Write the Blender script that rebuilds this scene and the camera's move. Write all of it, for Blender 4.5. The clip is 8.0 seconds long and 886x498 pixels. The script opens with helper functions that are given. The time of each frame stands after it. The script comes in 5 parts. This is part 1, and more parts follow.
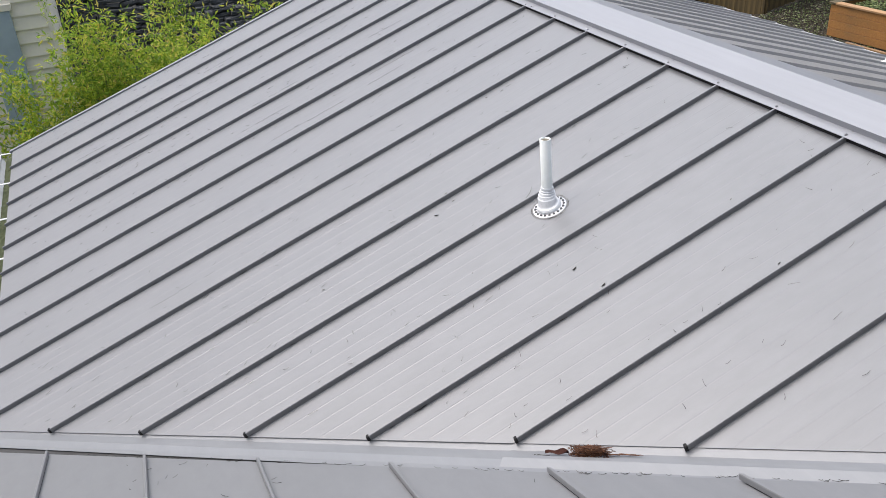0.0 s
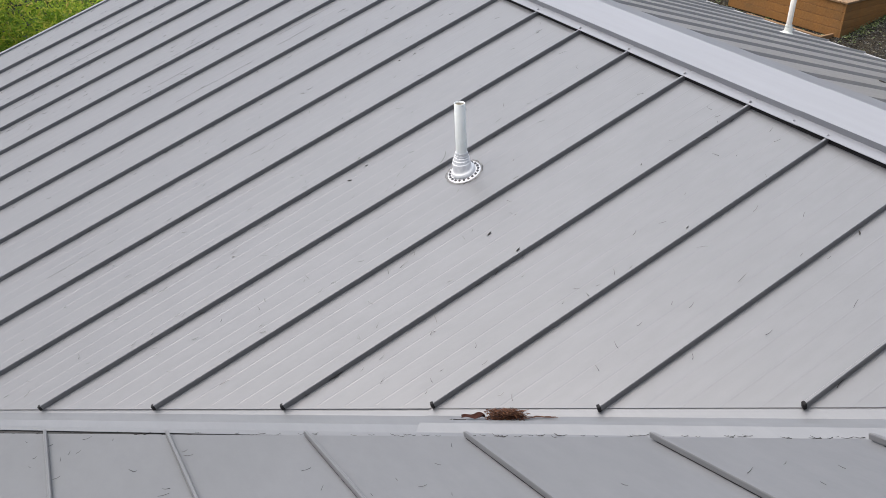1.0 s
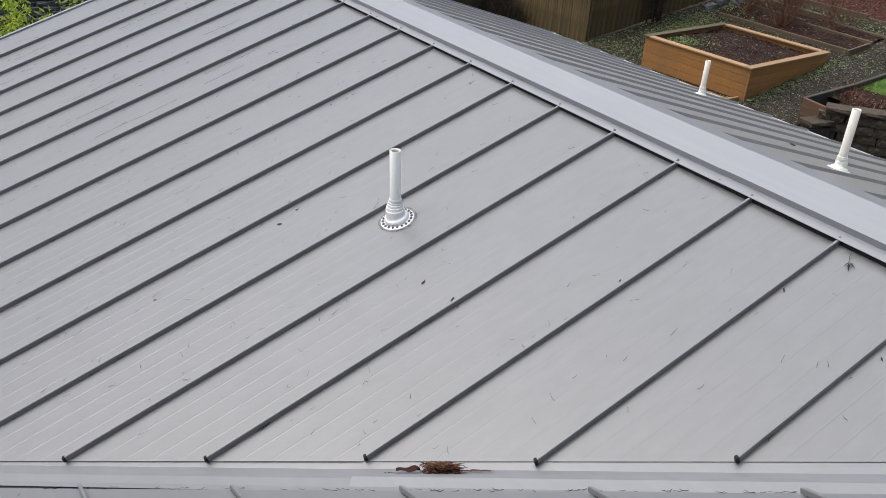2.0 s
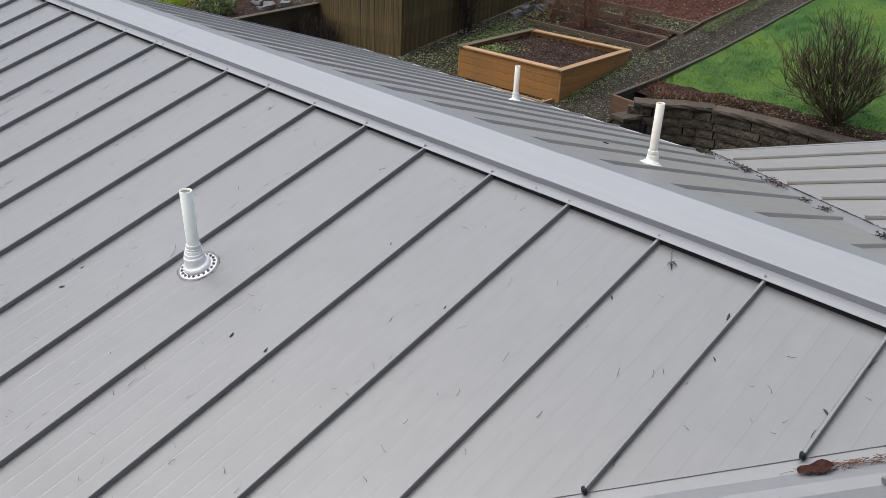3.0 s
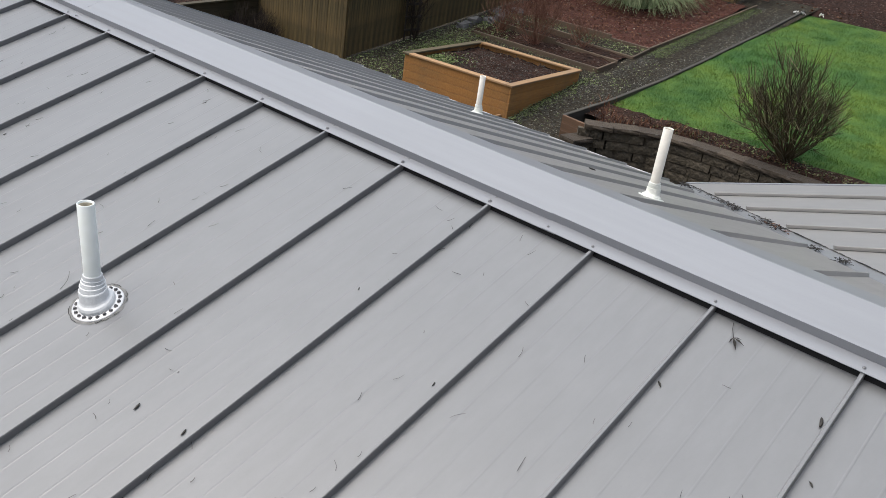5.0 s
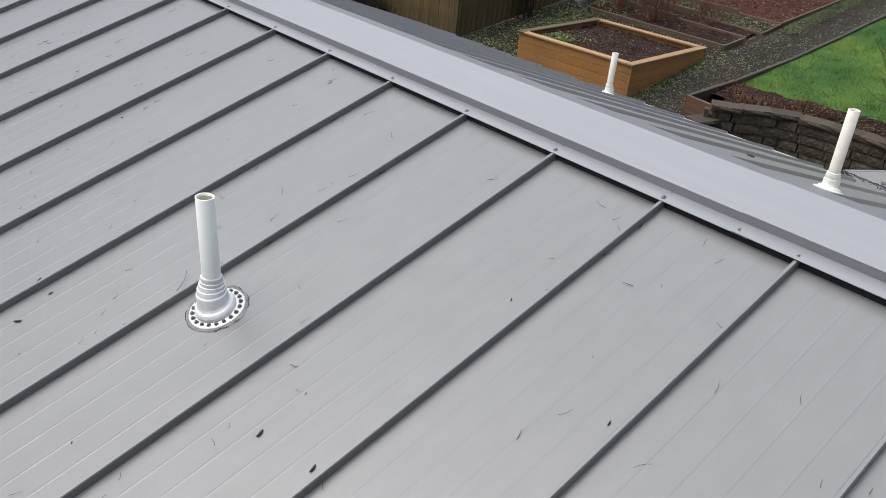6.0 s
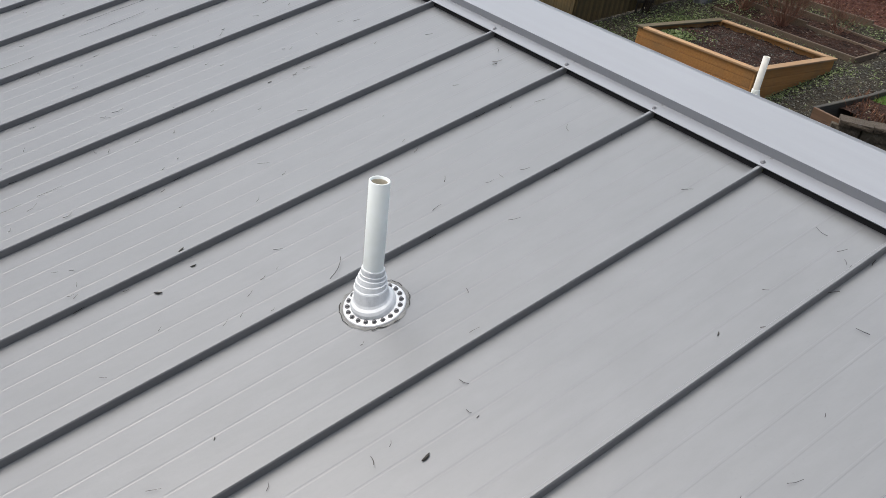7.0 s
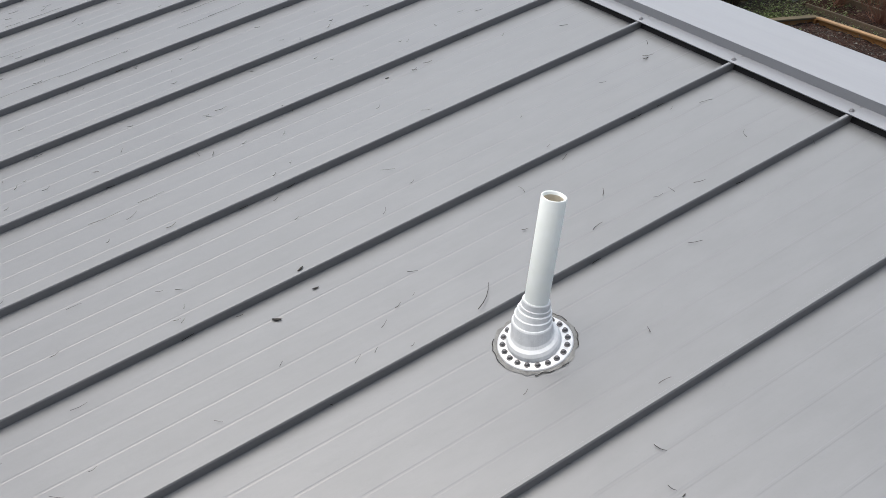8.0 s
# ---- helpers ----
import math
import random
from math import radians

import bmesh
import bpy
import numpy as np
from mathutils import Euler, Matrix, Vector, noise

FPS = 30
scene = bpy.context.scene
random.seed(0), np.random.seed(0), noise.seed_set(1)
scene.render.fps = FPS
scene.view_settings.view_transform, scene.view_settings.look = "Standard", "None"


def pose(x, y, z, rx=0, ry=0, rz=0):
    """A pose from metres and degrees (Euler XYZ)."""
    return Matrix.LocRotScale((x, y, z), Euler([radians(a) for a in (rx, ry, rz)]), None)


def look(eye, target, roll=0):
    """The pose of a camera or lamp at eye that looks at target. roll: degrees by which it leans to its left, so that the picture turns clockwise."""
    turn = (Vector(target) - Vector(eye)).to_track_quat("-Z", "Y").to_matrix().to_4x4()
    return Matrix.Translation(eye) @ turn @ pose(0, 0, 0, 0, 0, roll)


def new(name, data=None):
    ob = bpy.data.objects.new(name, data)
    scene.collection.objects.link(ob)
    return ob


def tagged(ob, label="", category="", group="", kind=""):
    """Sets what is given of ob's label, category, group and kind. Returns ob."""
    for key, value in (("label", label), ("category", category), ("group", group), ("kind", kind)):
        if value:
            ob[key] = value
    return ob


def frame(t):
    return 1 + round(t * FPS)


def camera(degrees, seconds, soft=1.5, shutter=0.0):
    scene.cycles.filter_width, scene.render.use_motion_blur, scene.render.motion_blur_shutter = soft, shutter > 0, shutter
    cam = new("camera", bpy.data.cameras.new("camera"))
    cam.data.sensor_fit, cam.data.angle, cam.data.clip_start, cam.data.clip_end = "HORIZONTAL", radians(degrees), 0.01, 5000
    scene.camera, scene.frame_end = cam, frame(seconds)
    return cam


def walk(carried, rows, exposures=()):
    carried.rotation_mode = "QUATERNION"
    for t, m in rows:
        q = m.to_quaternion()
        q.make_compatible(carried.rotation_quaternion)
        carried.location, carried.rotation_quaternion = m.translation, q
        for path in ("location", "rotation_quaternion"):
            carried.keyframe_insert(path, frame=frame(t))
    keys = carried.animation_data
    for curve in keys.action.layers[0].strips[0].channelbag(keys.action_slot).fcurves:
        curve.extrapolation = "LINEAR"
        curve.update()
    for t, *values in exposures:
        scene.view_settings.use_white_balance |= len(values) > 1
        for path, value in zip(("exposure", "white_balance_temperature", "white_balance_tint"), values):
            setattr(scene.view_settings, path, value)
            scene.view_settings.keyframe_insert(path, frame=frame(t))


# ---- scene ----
cam = camera(55.33, 8.0, 0.6)
PATH = [
    (0, (-2.746, -3.229, 1.406), (-2.123, -1.595, 0.435), -4.07),
    (0.2, (-2.723, -3.209, 1.402), (-1.992, -1.627, 0.420), -4.04),
    (0.5, (-2.677, -3.197, 1.347), (-1.835, -1.680, 0.353), -2.76),
    (0.7, (-2.705, -3.179, 1.363), (-1.839, -1.703, 0.328), -0.09),
    (1, (-2.747, -3.195, 1.386), (-1.955, -1.687, 0.338), -0.91),
    (1.2, (-2.762, -3.200, 1.388), (-1.988, -1.681, 0.342), -1.35),
    (2.3, (-2.810, -3.084, 1.369), (-1.696, -1.694, 0.459), 4.99),
    (2.5, (-2.709, -3.060, 1.329), (-1.524, -1.724, 0.427), 4.55),
    (2.8, (-2.574, -3.002, 1.302), (-1.318, -1.729, 0.407), 3.21),
    (3, (-2.533, -2.973, 1.306), (-1.243, -1.735, 0.409), 2.67),
    (3.2, (-2.495, -2.935, 1.277), (-1.149, -1.751, 0.390), 2.71),
    (3.5, (-2.486, -2.834, 1.245), (-1.089, -1.708, 0.362), 3.99),
    (3.7, (-2.473, -2.770, 1.230), (-1.067, -1.653, 0.349), 5.20),
    (4, (-2.425, -2.685, 1.203), (-1.017, -1.573, 0.319), 5.78),
    (4.2, (-2.342, -2.619, 1.160), (-0.932, -1.510, 0.276), 5.73),
    (5.3, (-2.092, -2.208, 1.038), (-0.675, -1.086, 0.182), 9.01),
    (5.5, (-2.065, -2.140, 1.021), (-0.663, -1.005, 0.157), 8.76),
    (5.8, (-1.989, -2.028, 0.947), (-0.679, -0.804, 0.061), 6.82),
    (6, (-1.959, -1.959, 0.921), (-0.721, -0.689, -0.004), 5.90),
    (6.2, (-1.965, -1.874, 0.905), (-0.797, -0.560, -0.049), 5.31),
    (6.5, (-2.015, -1.763, 0.852), (-0.890, -0.415, -0.106), 7.22),
    (7, (-2.003, -1.594, 0.807), (-0.913, -0.230, -0.168), 9.11),
    (7.2, (-1.954, -1.512, 0.764), (-0.881, -0.138, -0.214), 7.57),
    (7.5, (-1.918, -1.406, 0.739), (-0.904, 0.004, -0.254), 6.29),
    (7.7, (-1.938, -1.326, 0.709), (-0.957, 0.107, -0.283), 6.38),
    (8, (-2.008, -1.206, 0.661), (-1.039, 0.233, -0.335), 7.94),
]
walk(cam, [(t, look(eye, target, roll)) for t, eye, target, roll in PATH], [(0.0, 0.66, 6420, 12.0), (0.5, 0.55, 6430, 12.0), (1.0, 0.47, 6420, 11.5), (2.5, 0.39, 6440, 10.0), (8.0, 0.38, 6430, 8.5)])

# ---------------------------------------------------------------- world, sun, exposure
world = bpy.data.worlds.new("overcast_sky")
scene.world = world
world.use_nodes = True
wn, wl = world.node_tree.nodes, world.node_tree.links
wn.clear()
sky = wn.new("ShaderNodeTexSky")
sky.sky_type = "NISHITA"
sky.sun_disc = False
sky.sun_elevation = radians(62)
sky.sun_rotation = radians(-48)
sky.air_density, sky.dust_density, sky.ozone_density = 1.0, 6.0, 1.0
grey = wn.new("ShaderNodeHueSaturation")
grey.inputs["Saturation"].default_value = 0.77
bg = wn.new("ShaderNodeBackground")
bg.inputs["Strength"].default_value = 0.131
wout = wn.new("ShaderNodeOutputWorld")
wl.new(sky.outputs[0], grey.inputs["Color"])
wl.new(grey.outputs[0], bg.inputs["Color"])
wl.new(bg.outputs[0], wout.inputs["Surface"])

sun_data = bpy.data.lights.new("sun", "SUN")
sun_data.energy, sun_data.angle, sun_data.color = 1.35, radians(80), (0.97, 0.99, 1.0)
sun = new("sun", sun_data)
sun.matrix_world = look((0.7, 4.6, 12.7), (0, 0, 0))


# ---------------------------------------------------------------- materials
class Nodes:
    """A small builder for one procedural material."""

    def __init__(self, name, rough=0.6, metal=0.0, spec=0.5):
        self.m = bpy.data.materials.new(name)
        self.m.use_nodes = True
        self.t = self.m.node_tree
        self.b = self.t.nodes["Principled BSDF"]
        self.b.inputs["Roughness"].default_value = rough
        self.b.inputs["Metallic"].default_value = metal
        self.b.inputs["Specular IOR Level"].default_value = spec
        self.pos = self.t.nodes.new("ShaderNodeTexCoord").outputs["Object"]

    def node(self, kind, **ins):
        n = self.t.nodes.new(kind)
        for k, v in ins.items():
            n.inputs[k].default_value = v
        return n

    def link(self, a, b):
        self.t.links.new(a, b)

    def stretched(self, sx, sy, sz):
        n = self.node("ShaderNodeMapping")
        n.inputs["Scale"].default_value = (sx, sy, sz)
        self.link(self.pos, n.inputs["Vector"])
        return n.outputs[0]

    def noise(self, scale, detail=4.0, rough=0.55, vec=None):
        n = self.node("ShaderNodeTexNoise", Scale=scale, Detail=detail, Roughness=rough)
        self.link(vec or self.pos, n.inputs["Vector"])
        return n.outputs["Fac"]

    def cells(self, scale, out="Color", vec=None):
        n = self.node("ShaderNodeTexVoronoi", Scale=scale)
        self.link(vec or self.pos, n.inputs["Vector"])
        return n.outputs[out]

    def ramp(self, fac, stops):
        n = self.node("ShaderNodeValToRGB")
        e = n.color_ramp.elements
        while len(e) < len(stops):
            e.new(0.5)
        for el, (p, c) in zip(e, stops):
            el.position = p
            el.color = (*c, 1) if len(c) == 3 else c
        self.link(fac, n.inputs["Fac"])
        return n.outputs["Color"]

    def mix(self, fac, a, b, kind="MIX"):
        n = self.t.nodes.new("ShaderNodeMix")
        n.data_type, n.blend_type = "RGBA", kind
        for i, v in ((0, fac), (6, a), (7, b)):
            if isinstance(v, (int, float)):
                n.inputs[i].default_value = v
            elif isinstance(v, tuple):
                n.inputs[i].default_value = (*v, 1)
            else:
                self.link(v, n.inputs[i])
        return n.outputs[2]

    def colour(self, c):
        self.link(c, self.b.inputs["Base Color"]) if not isinstance(c, tuple) else setattr(self.b.inputs["Base Color"], "default_value", (*c, 1))
        return self

    def rough(self, fac, lo, hi):
        n = self.node("ShaderNodeMapRange")
        n.inputs["To Min"].default_value, n.inputs["To Max"].default_value = lo, hi
        self.link(fac, n.inputs["Value"])
        self.link(n.outputs[0], self.b.inputs["Roughness"])
        return self

    def bump(self, fac, strength, dist=0.01):
        n = self.node("ShaderNodeBump", Strength=strength, Distance=dist)
        self.link(fac, n.inputs["Height"])
        before = self.b.inputs["Normal"]
        if before.is_linked:
            self.link(before.links[0].from_socket, n.inputs["Normal"])
        self.link(n.outputs[0], before)
        return self

    def island(self):
        return self.t.nodes.new("ShaderNodeNewGeometry").outputs["Random Per Island"]

    def each(self):
        return self.t.nodes.new("ShaderNodeObjectInfo").outputs["Random"]


def roof_paint(name, base, along):
    """Satin grey painted steel: faint sheet waviness, rain streaks down the slope, dust."""
    n = Nodes(name, 0.3, 0.0, 0.85)
    streak = n.noise(1.0, 5, 0.6, n.stretched(*[(1.2 if i == along else 22) for i in range(3)]))
    blotch = n.noise(1.7, 5, 0.6)
    fine = n.noise(160, 3, 0.6)
    c = n.mix(n.ramp(streak, [(0.35, (0, 0, 0)), (0.75, (1, 1, 1))]), tuple(v * 0.93 for v in base), tuple(v * 1.03 for v in base))
    c = n.mix(n.ramp(blotch, [(0.42, (0, 0, 0)), (0.7, (0.3, 0.3, 0.3))]), c, tuple(v * f for v, f in zip(base, (0.84, 0.85, 0.84))))
    c = n.mix(n.ramp(fine, [(0.6, (0, 0, 0)), (0.75, (0.25, 0.25, 0.25))]), c, tuple(v * 0.75 for v in base))
    n.colour(c).rough(n.noise(4, 4), 0.30, 0.42)
    drawn = n.noise(1.0, 3, 0.55, n.stretched(*[(0.9 if i == along else 42) for i in range(3)]))
    n.bump(n.noise(2.6, 2, 0.4), 0.12, 0.02).bump(fine, 0.05, 0.001).bump(drawn, 0.14, 0.003)
    return n.m


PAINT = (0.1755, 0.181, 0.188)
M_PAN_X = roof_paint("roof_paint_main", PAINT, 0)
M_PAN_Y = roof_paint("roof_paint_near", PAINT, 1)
# the same roof paint, its base raised to paint in brighter light on these slopes
M_PAN_E = roof_paint("roof_paint_lightened", (0.252, 0.249, 0.242), 0)
M_PAN_F = roof_paint("roof_paint_lightened_across", (0.252, 0.249, 0.242), 1)
M_VALLEY = roof_paint("roof_paint_valley", (0.205, 0.213, 0.222), 1)
M_CAP = roof_paint("roof_paint_cap", (0.25, 0.262, 0.285), 1)


def plain(name, base, rough=0.5, metal=0.0, dirt=0.25, scale=14, bump=0.05):
    n = Nodes(name, rough, metal)
    a = n.noise(scale, 5, 0.6)
    f = n.noise(scale * 9, 3)
    c = n.mix(n.ramp(a, [(0.4, (0, 0, 0)), (0.75, (dirt, dirt, dirt))]), base, tuple(v * 0.45 for v in base))
    n.colour(c).rough(a, max(rough - 0.1, 0.05), min(rough + 0.12, 1)).bump(f, bump, 0.002)
    return n.m


M_SEALANT = plain("aged_sealant", (0.22, 0.222, 0.215), 0.7, 0, 0.9, 45, 0.5)
# near-black that paints the shade under the ridge cap and in seam ends
M_GAP = plain("black_gap_shade", (0.014, 0.014, 0.015), 0.95)
M_SCREW = plain("zinc_screw", (0.26, 0.26, 0.27), 0.4, 0.6, 0.4, 200)
M_BOLT = plain("dull_grey_bolt", (0.13, 0.13, 0.135), 0.45, 0.5, 0.6, 180)
M_PVC = plain("weathered_white_pvc", (0.84, 0.87, 0.81), 0.4, 0, 0.3, 30)


def stained_pvc():
    """Bluish white plastic with dry grey dirt runs down one side."""
    n = Nodes("dirty_white_pvc", 0.4)
    side = n.node("ShaderNodeVectorMath")
    side.operation = "DOT_PRODUCT"
    side.inputs[1].default_value = (32.0, -22.0, 0.0)
    n.link(n.pos, side.inputs[0])
    strip = n.ramp(side.outputs["Value"], [(0.72, (0, 0, 0)), (0.92, (1, 1, 1))])
    runs = n.ramp(n.noise(1.0, 5, 0.65, n.stretched(150, 150, 16)), [(0.5, (0, 0, 0)), (0.62, (0.8, 0.8, 0.8))])
    c = n.mix(n.ramp(n.noise(26, 4), [(0.4, (0, 0, 0)), (0.7, (0.4, 0.4, 0.4))]), (0.82, 0.865, 0.845), (0.74, 0.79, 0.72))
    n.colour(n.mix(n.mix(1.0, strip, runs, "MULTIPLY"), c, (0.2, 0.2, 0.2))).bump(n.noise(60, 3), 0.05, 0.002)
    return n.m


M_PVC_OLD = stained_pvc()
M_PVC_CREAM = plain("creamy_white_pvc", (0.83, 0.81, 0.73), 0.4, 0, 0.25, 24)
M_PVC_IN = plain("yellowed_pvc_inside", (0.66, 0.61, 0.5), 0.7, 0, 0.5, 40)
M_EPDM = plain("grey_rubber", (0.72, 0.745, 0.76), 0.5, 0, 0.3, 60)
M_ALU = plain("dull_aluminium", (0.74, 0.75, 0.76), 0.35, 0.25, 0.4, 70)
M_GUTTER = plain("white_gutter_paint", (0.75, 0.76, 0.76), 0.4, 0, 0.2, 12)
M_MOSS = plain("gutter_muck", (0.06, 0.075, 0.03), 0.95, 0, 0.7, 40, 0.8)
M_WALLPAINT = plain("house_wall_paint", (0.45, 0.44, 0.40), 0.7)
# for the unseen wall added behind the camera; its tone sets the bounce
M_SHADE_WALL = plain("brown_shade_wall", (0.2, 0.185, 0.17), 0.8, 0, 0.4, 5)
M_MUCK = plain("black_grime", (0.03, 0.028, 0.025), 0.9, 0, 0.5, 90)
M_DROP = plain("rain_drop", (0.75, 0.78, 0.8), 0.08, 0, 0.0, 40, 0.0)
M_DECK = plain("roof_underlay", (0.05, 0.05, 0.05), 0.9)


def wood(name, a, b, along, weather=(0.2, 0.19, 0.17), amount=0.3):
    n = Nodes(name, 0.75)
    grain = n.noise(1.0, 6, 0.65, n.stretched(*[(1.3 if i == along else 30) for i in range(3)]))
    blot = n.noise(2.2, 5, 0.6)
    c = n.ramp(grain, [(0.3, a), (0.7, b)])
    c = n.mix(n.ramp(blot, [(0.4, (0, 0, 0)), (0.75, (amount, amount, amount))]), c, weather)
    tone = n.ramp(n.each(), [(0.0, (0.8, 0.8, 0.8)), (1.0, (1.12, 1.1, 1.08))])
    n.colour(n.mix(1.0, c, tone, "MULTIPLY")).bump(grain, 0.35, 0.004)
    return n.m


M_CEDAR_X = wood("cedar_board_x", (0.33, 0.145, 0.037), (0.46, 0.225, 0.062), 0, (0.17, 0.12, 0.06), 0.5)
M_CEDAR_Y = wood("cedar_board_y", (0.33, 0.145, 0.037), (0.46, 0.225, 0.062), 1, (0.17, 0.12, 0.06), 0.5)
M_CEDAR_TOP = wood("cedar_cap_rail", (0.32, 0.19, 0.09), (0.42, 0.26, 0.13), 0)
M_FENCE = wood("weathered_fence", (0.03, 0.022, 0.008), (0.18, 0.124, 0.046), 2, (0.034, 0.036, 0.013), 0.7)
M_OLDWALL = wood("dark_mossy_timber", (0.035, 0.027, 0.014), (0.085, 0.064, 0.034), 0, (0.03, 0.034, 0.016), 0.6)
M_TIMBER = wood("old_grey_timber", (0.08, 0.056, 0.038), (0.15, 0.108, 0.072), 1, (0.045, 0.046, 0.03), 0.5)


def soil(name, dark, mid, light, scale=30, rel=0.8):
    n = Nodes(name, 0.95, 0, 0.2)
    chips = n.cells(scale)
    sep = n.node("ShaderNodeSeparateColor")
    n.link(chips, sep.inputs[0])
    big = n.noise(1.3, 5, 0.65)
    c = n.ramp(sep.outputs[0], [(0.0, dark), (0.55, mid), (0.93, mid), (1.0, light)])
    c = n.mix(n.ramp(big, [(0.35, (0, 0, 0)), (0.7, (0.55, 0.55, 0.55))]), c, dark)
    n.colour(c).bump(n.cells(scale, "Distance"), rel, 0.03).bump(n.noise(scale * 2, 4), 0.5, 0.02)
    return n.m


M_SOIL = soil("garden_soil", (0.008, 0.005, 0.0035), (0.046, 0.021, 0.0135), (0.17, 0.125, 0.1))
M_MULCH = soil("red_bark_mulch", (0.035, 0.014, 0.010), (0.085, 0.034, 0.024), (0.17, 0.10, 0.08), 26)
M_GRAVEL = soil("grey_gravel", (0.010, 0.009, 0.0065), (0.062, 0.052, 0.035), (0.28, 0.26, 0.195), 42)
M_BASE = soil("ground_earth", (0.02, 0.021, 0.017), (0.045, 0.044, 0.036), (0.11, 0.105, 0.09), 12)


def stone(name, a, b):
    n = Nodes(name, 0.9)
    f = n.noise(26, 6, 0.7)
    c = n.mix(n.noise(5, 4), n.ramp(f, [(0.3, a), (0.75, b)]), tuple((p + q) * 0.45 for p, q in zip(a, b)))
    tone = n.ramp(n.each(), [(0.0, (0.72, 0.72, 0.72)), (0.85, (1.05, 1.04, 1.02)), (1.0, (1.25, 1.25, 1.25))])
    pale = n.ramp(n.noise(2.2, 5, 0.7), [(0.62, (0, 0, 0)), (0.74, (0.5, 0.5, 0.5))])
    c = n.mix(pale, n.mix(1.0, c, tone, "MULTIPLY"), tuple(0.25 + 0.5 * q for q in b))
    n.colour(c).bump(n.noise(14, 4, 0.6), 0.8, 0.04).bump(f, 0.8, 0.02)
    return n.m


M_BLOCK = stone("wall_block", (0.027, 0.023, 0.016), (0.165, 0.138, 0.098))
M_CAPSTONE = stone("wall_capstone", (0.045, 0.035, 0.025), (0.105, 0.083, 0.06))
M_SLATE = stone("dark_slate", (0.025, 0.029, 0.031), (0.14, 0.15, 0.16))
M_ROCK = stone("dark_rock", (0.08, 0.082, 0.085), (0.24, 0.24, 0.24))


def leafy(name, stops, rough=0.55, trans=0.0):
    n = Nodes(name, rough, 0, 0.35)
    c = n.ramp(n.island(), stops)
    n.colour(n.mix(n.ramp(n.noise(0.8, 4), [(0.35, (0, 0, 0)), (0.7, (0.5, 0.5, 0.5))]), c, stops[0][1]))
    if trans:
        col = n.b.inputs["Base Color"].links[0].from_socket
        thin = n.node("ShaderNodeBsdfTranslucent")
        both = n.node("ShaderNodeMixShader", Fac=trans)
        n.link(col, thin.inputs["Color"])
        n.link(n.b.outputs[0], both.inputs[1])
        n.link(thin.outputs[0], both.inputs[2])
        n.link(both.outputs[0], n.t.nodes["Material Output"].inputs["Surface"])
    return n.m


def mottled(n, c):
    """The lawn's large patches: dark wet grass, mid green, and yellow mossy spots."""
    patch = n.ramp(n.noise(0.42, 5, 0.6), [(0.36, (0.5, 0.72, 0.68)), (0.5, (0.88, 0.98, 0.9)), (0.66, (1.3, 1.17, 0.78))])
    spots = n.ramp(n.noise(2.3, 4, 0.6), [(0.38, (0.76, 0.84, 0.86)), (0.64, (1.16, 1.1, 0.95))])
    return n.mix(1.0, n.mix(1.0, c, patch, "MULTIPLY"), spots, "MULTIPLY")


def lawn_grass():
    n = Nodes("lawn_grass", 0.6, 0, 0.3)
    c = n.ramp(n.island(), [(0.0, (0.118, 0.2, 0.055)), (0.5, (0.143, 0.232, 0.062)), (0.95, (0.17, 0.258, 0.07)), (1.0, (0.28, 0.31, 0.14))])
    n.colour(mottled(n, c))
    return n.m


def turf():
    n = Nodes("turf_soil", 0.9, 0, 0.2)
    c = n.ramp(n.noise(60, 3, 0.6), [(0.35, (0.05, 0.105, 0.025)), (0.65, (0.11, 0.185, 0.05))])
    n.colour(mottled(n, c)).bump(n.noise(70, 3), 0.6, 0.02)
    return n.m


M_GRASS = lawn_grass()
M_LEAF = leafy("bright_leaf", [(0.0, (0.12, 0.23, 0.032)), (0.5, (0.40, 0.56, 0.062)), (0.85, (0.68, 0.70, 0.09)), (1.0, (0.8, 0.64, 0.18))], 0.5, 0.5)
M_MOSSY = leafy("path_moss", [(0.0, (0.06, 0.095, 0.025)), (0.6, (0.13, 0.185, 0.05)), (1.0, (0.27, 0.31, 0.13))])
M_COVER = leafy("ground_cover_leaf", [(0.0, (0.06, 0.09, 0.026)), (0.6, (0.155, 0.205, 0.062)), (1.0, (0.33, 0.35, 0.19))])
M_BLADE = leafy("long_grass_blade", [(0.0, (0.12, 0.18, 0.08)), (0.6, (0.3, 0.37, 0.19)), (1.0, (0.5, 0.52, 0.32))])
M_TWIG = leafy("brown_twig", [(0.0, (0.02, 0.016, 0.009)), (0.6, (0.108, 0.084, 0.046)), (1.0, (0.34, 0.28, 0.17))], 0.8)
M_DARKTWIG = leafy("dark_wet_twig", [(0.0, (0.012, 0.008, 0.006)), (0.7, (0.03, 0.02, 0.014)), (1.0, (0.07, 0.05, 0.035))], 0.8)
M_REDTWIG = leafy("red_brown_twig", [(0.0, (0.09, 0.042, 0.028)), (0.7, (0.21, 0.1, 0.065)), (1.0, (0.34, 0.2, 0.14))], 0.8)
M_NEEDLE = leafy("dry_needle", [(0.0, (0.008, 0.007, 0.006)), (0.6, (0.02, 0.017, 0.014)), (1.0, (0.05, 0.04, 0.03))], 0.8)
M_DEADLEAF = leafy("dead_leaf", [(0.0, (0.05, 0.022, 0.012)), (0.6, (0.14, 0.06, 0.03)), (1.0, (0.24, 0.12, 0.07))], 0.8)
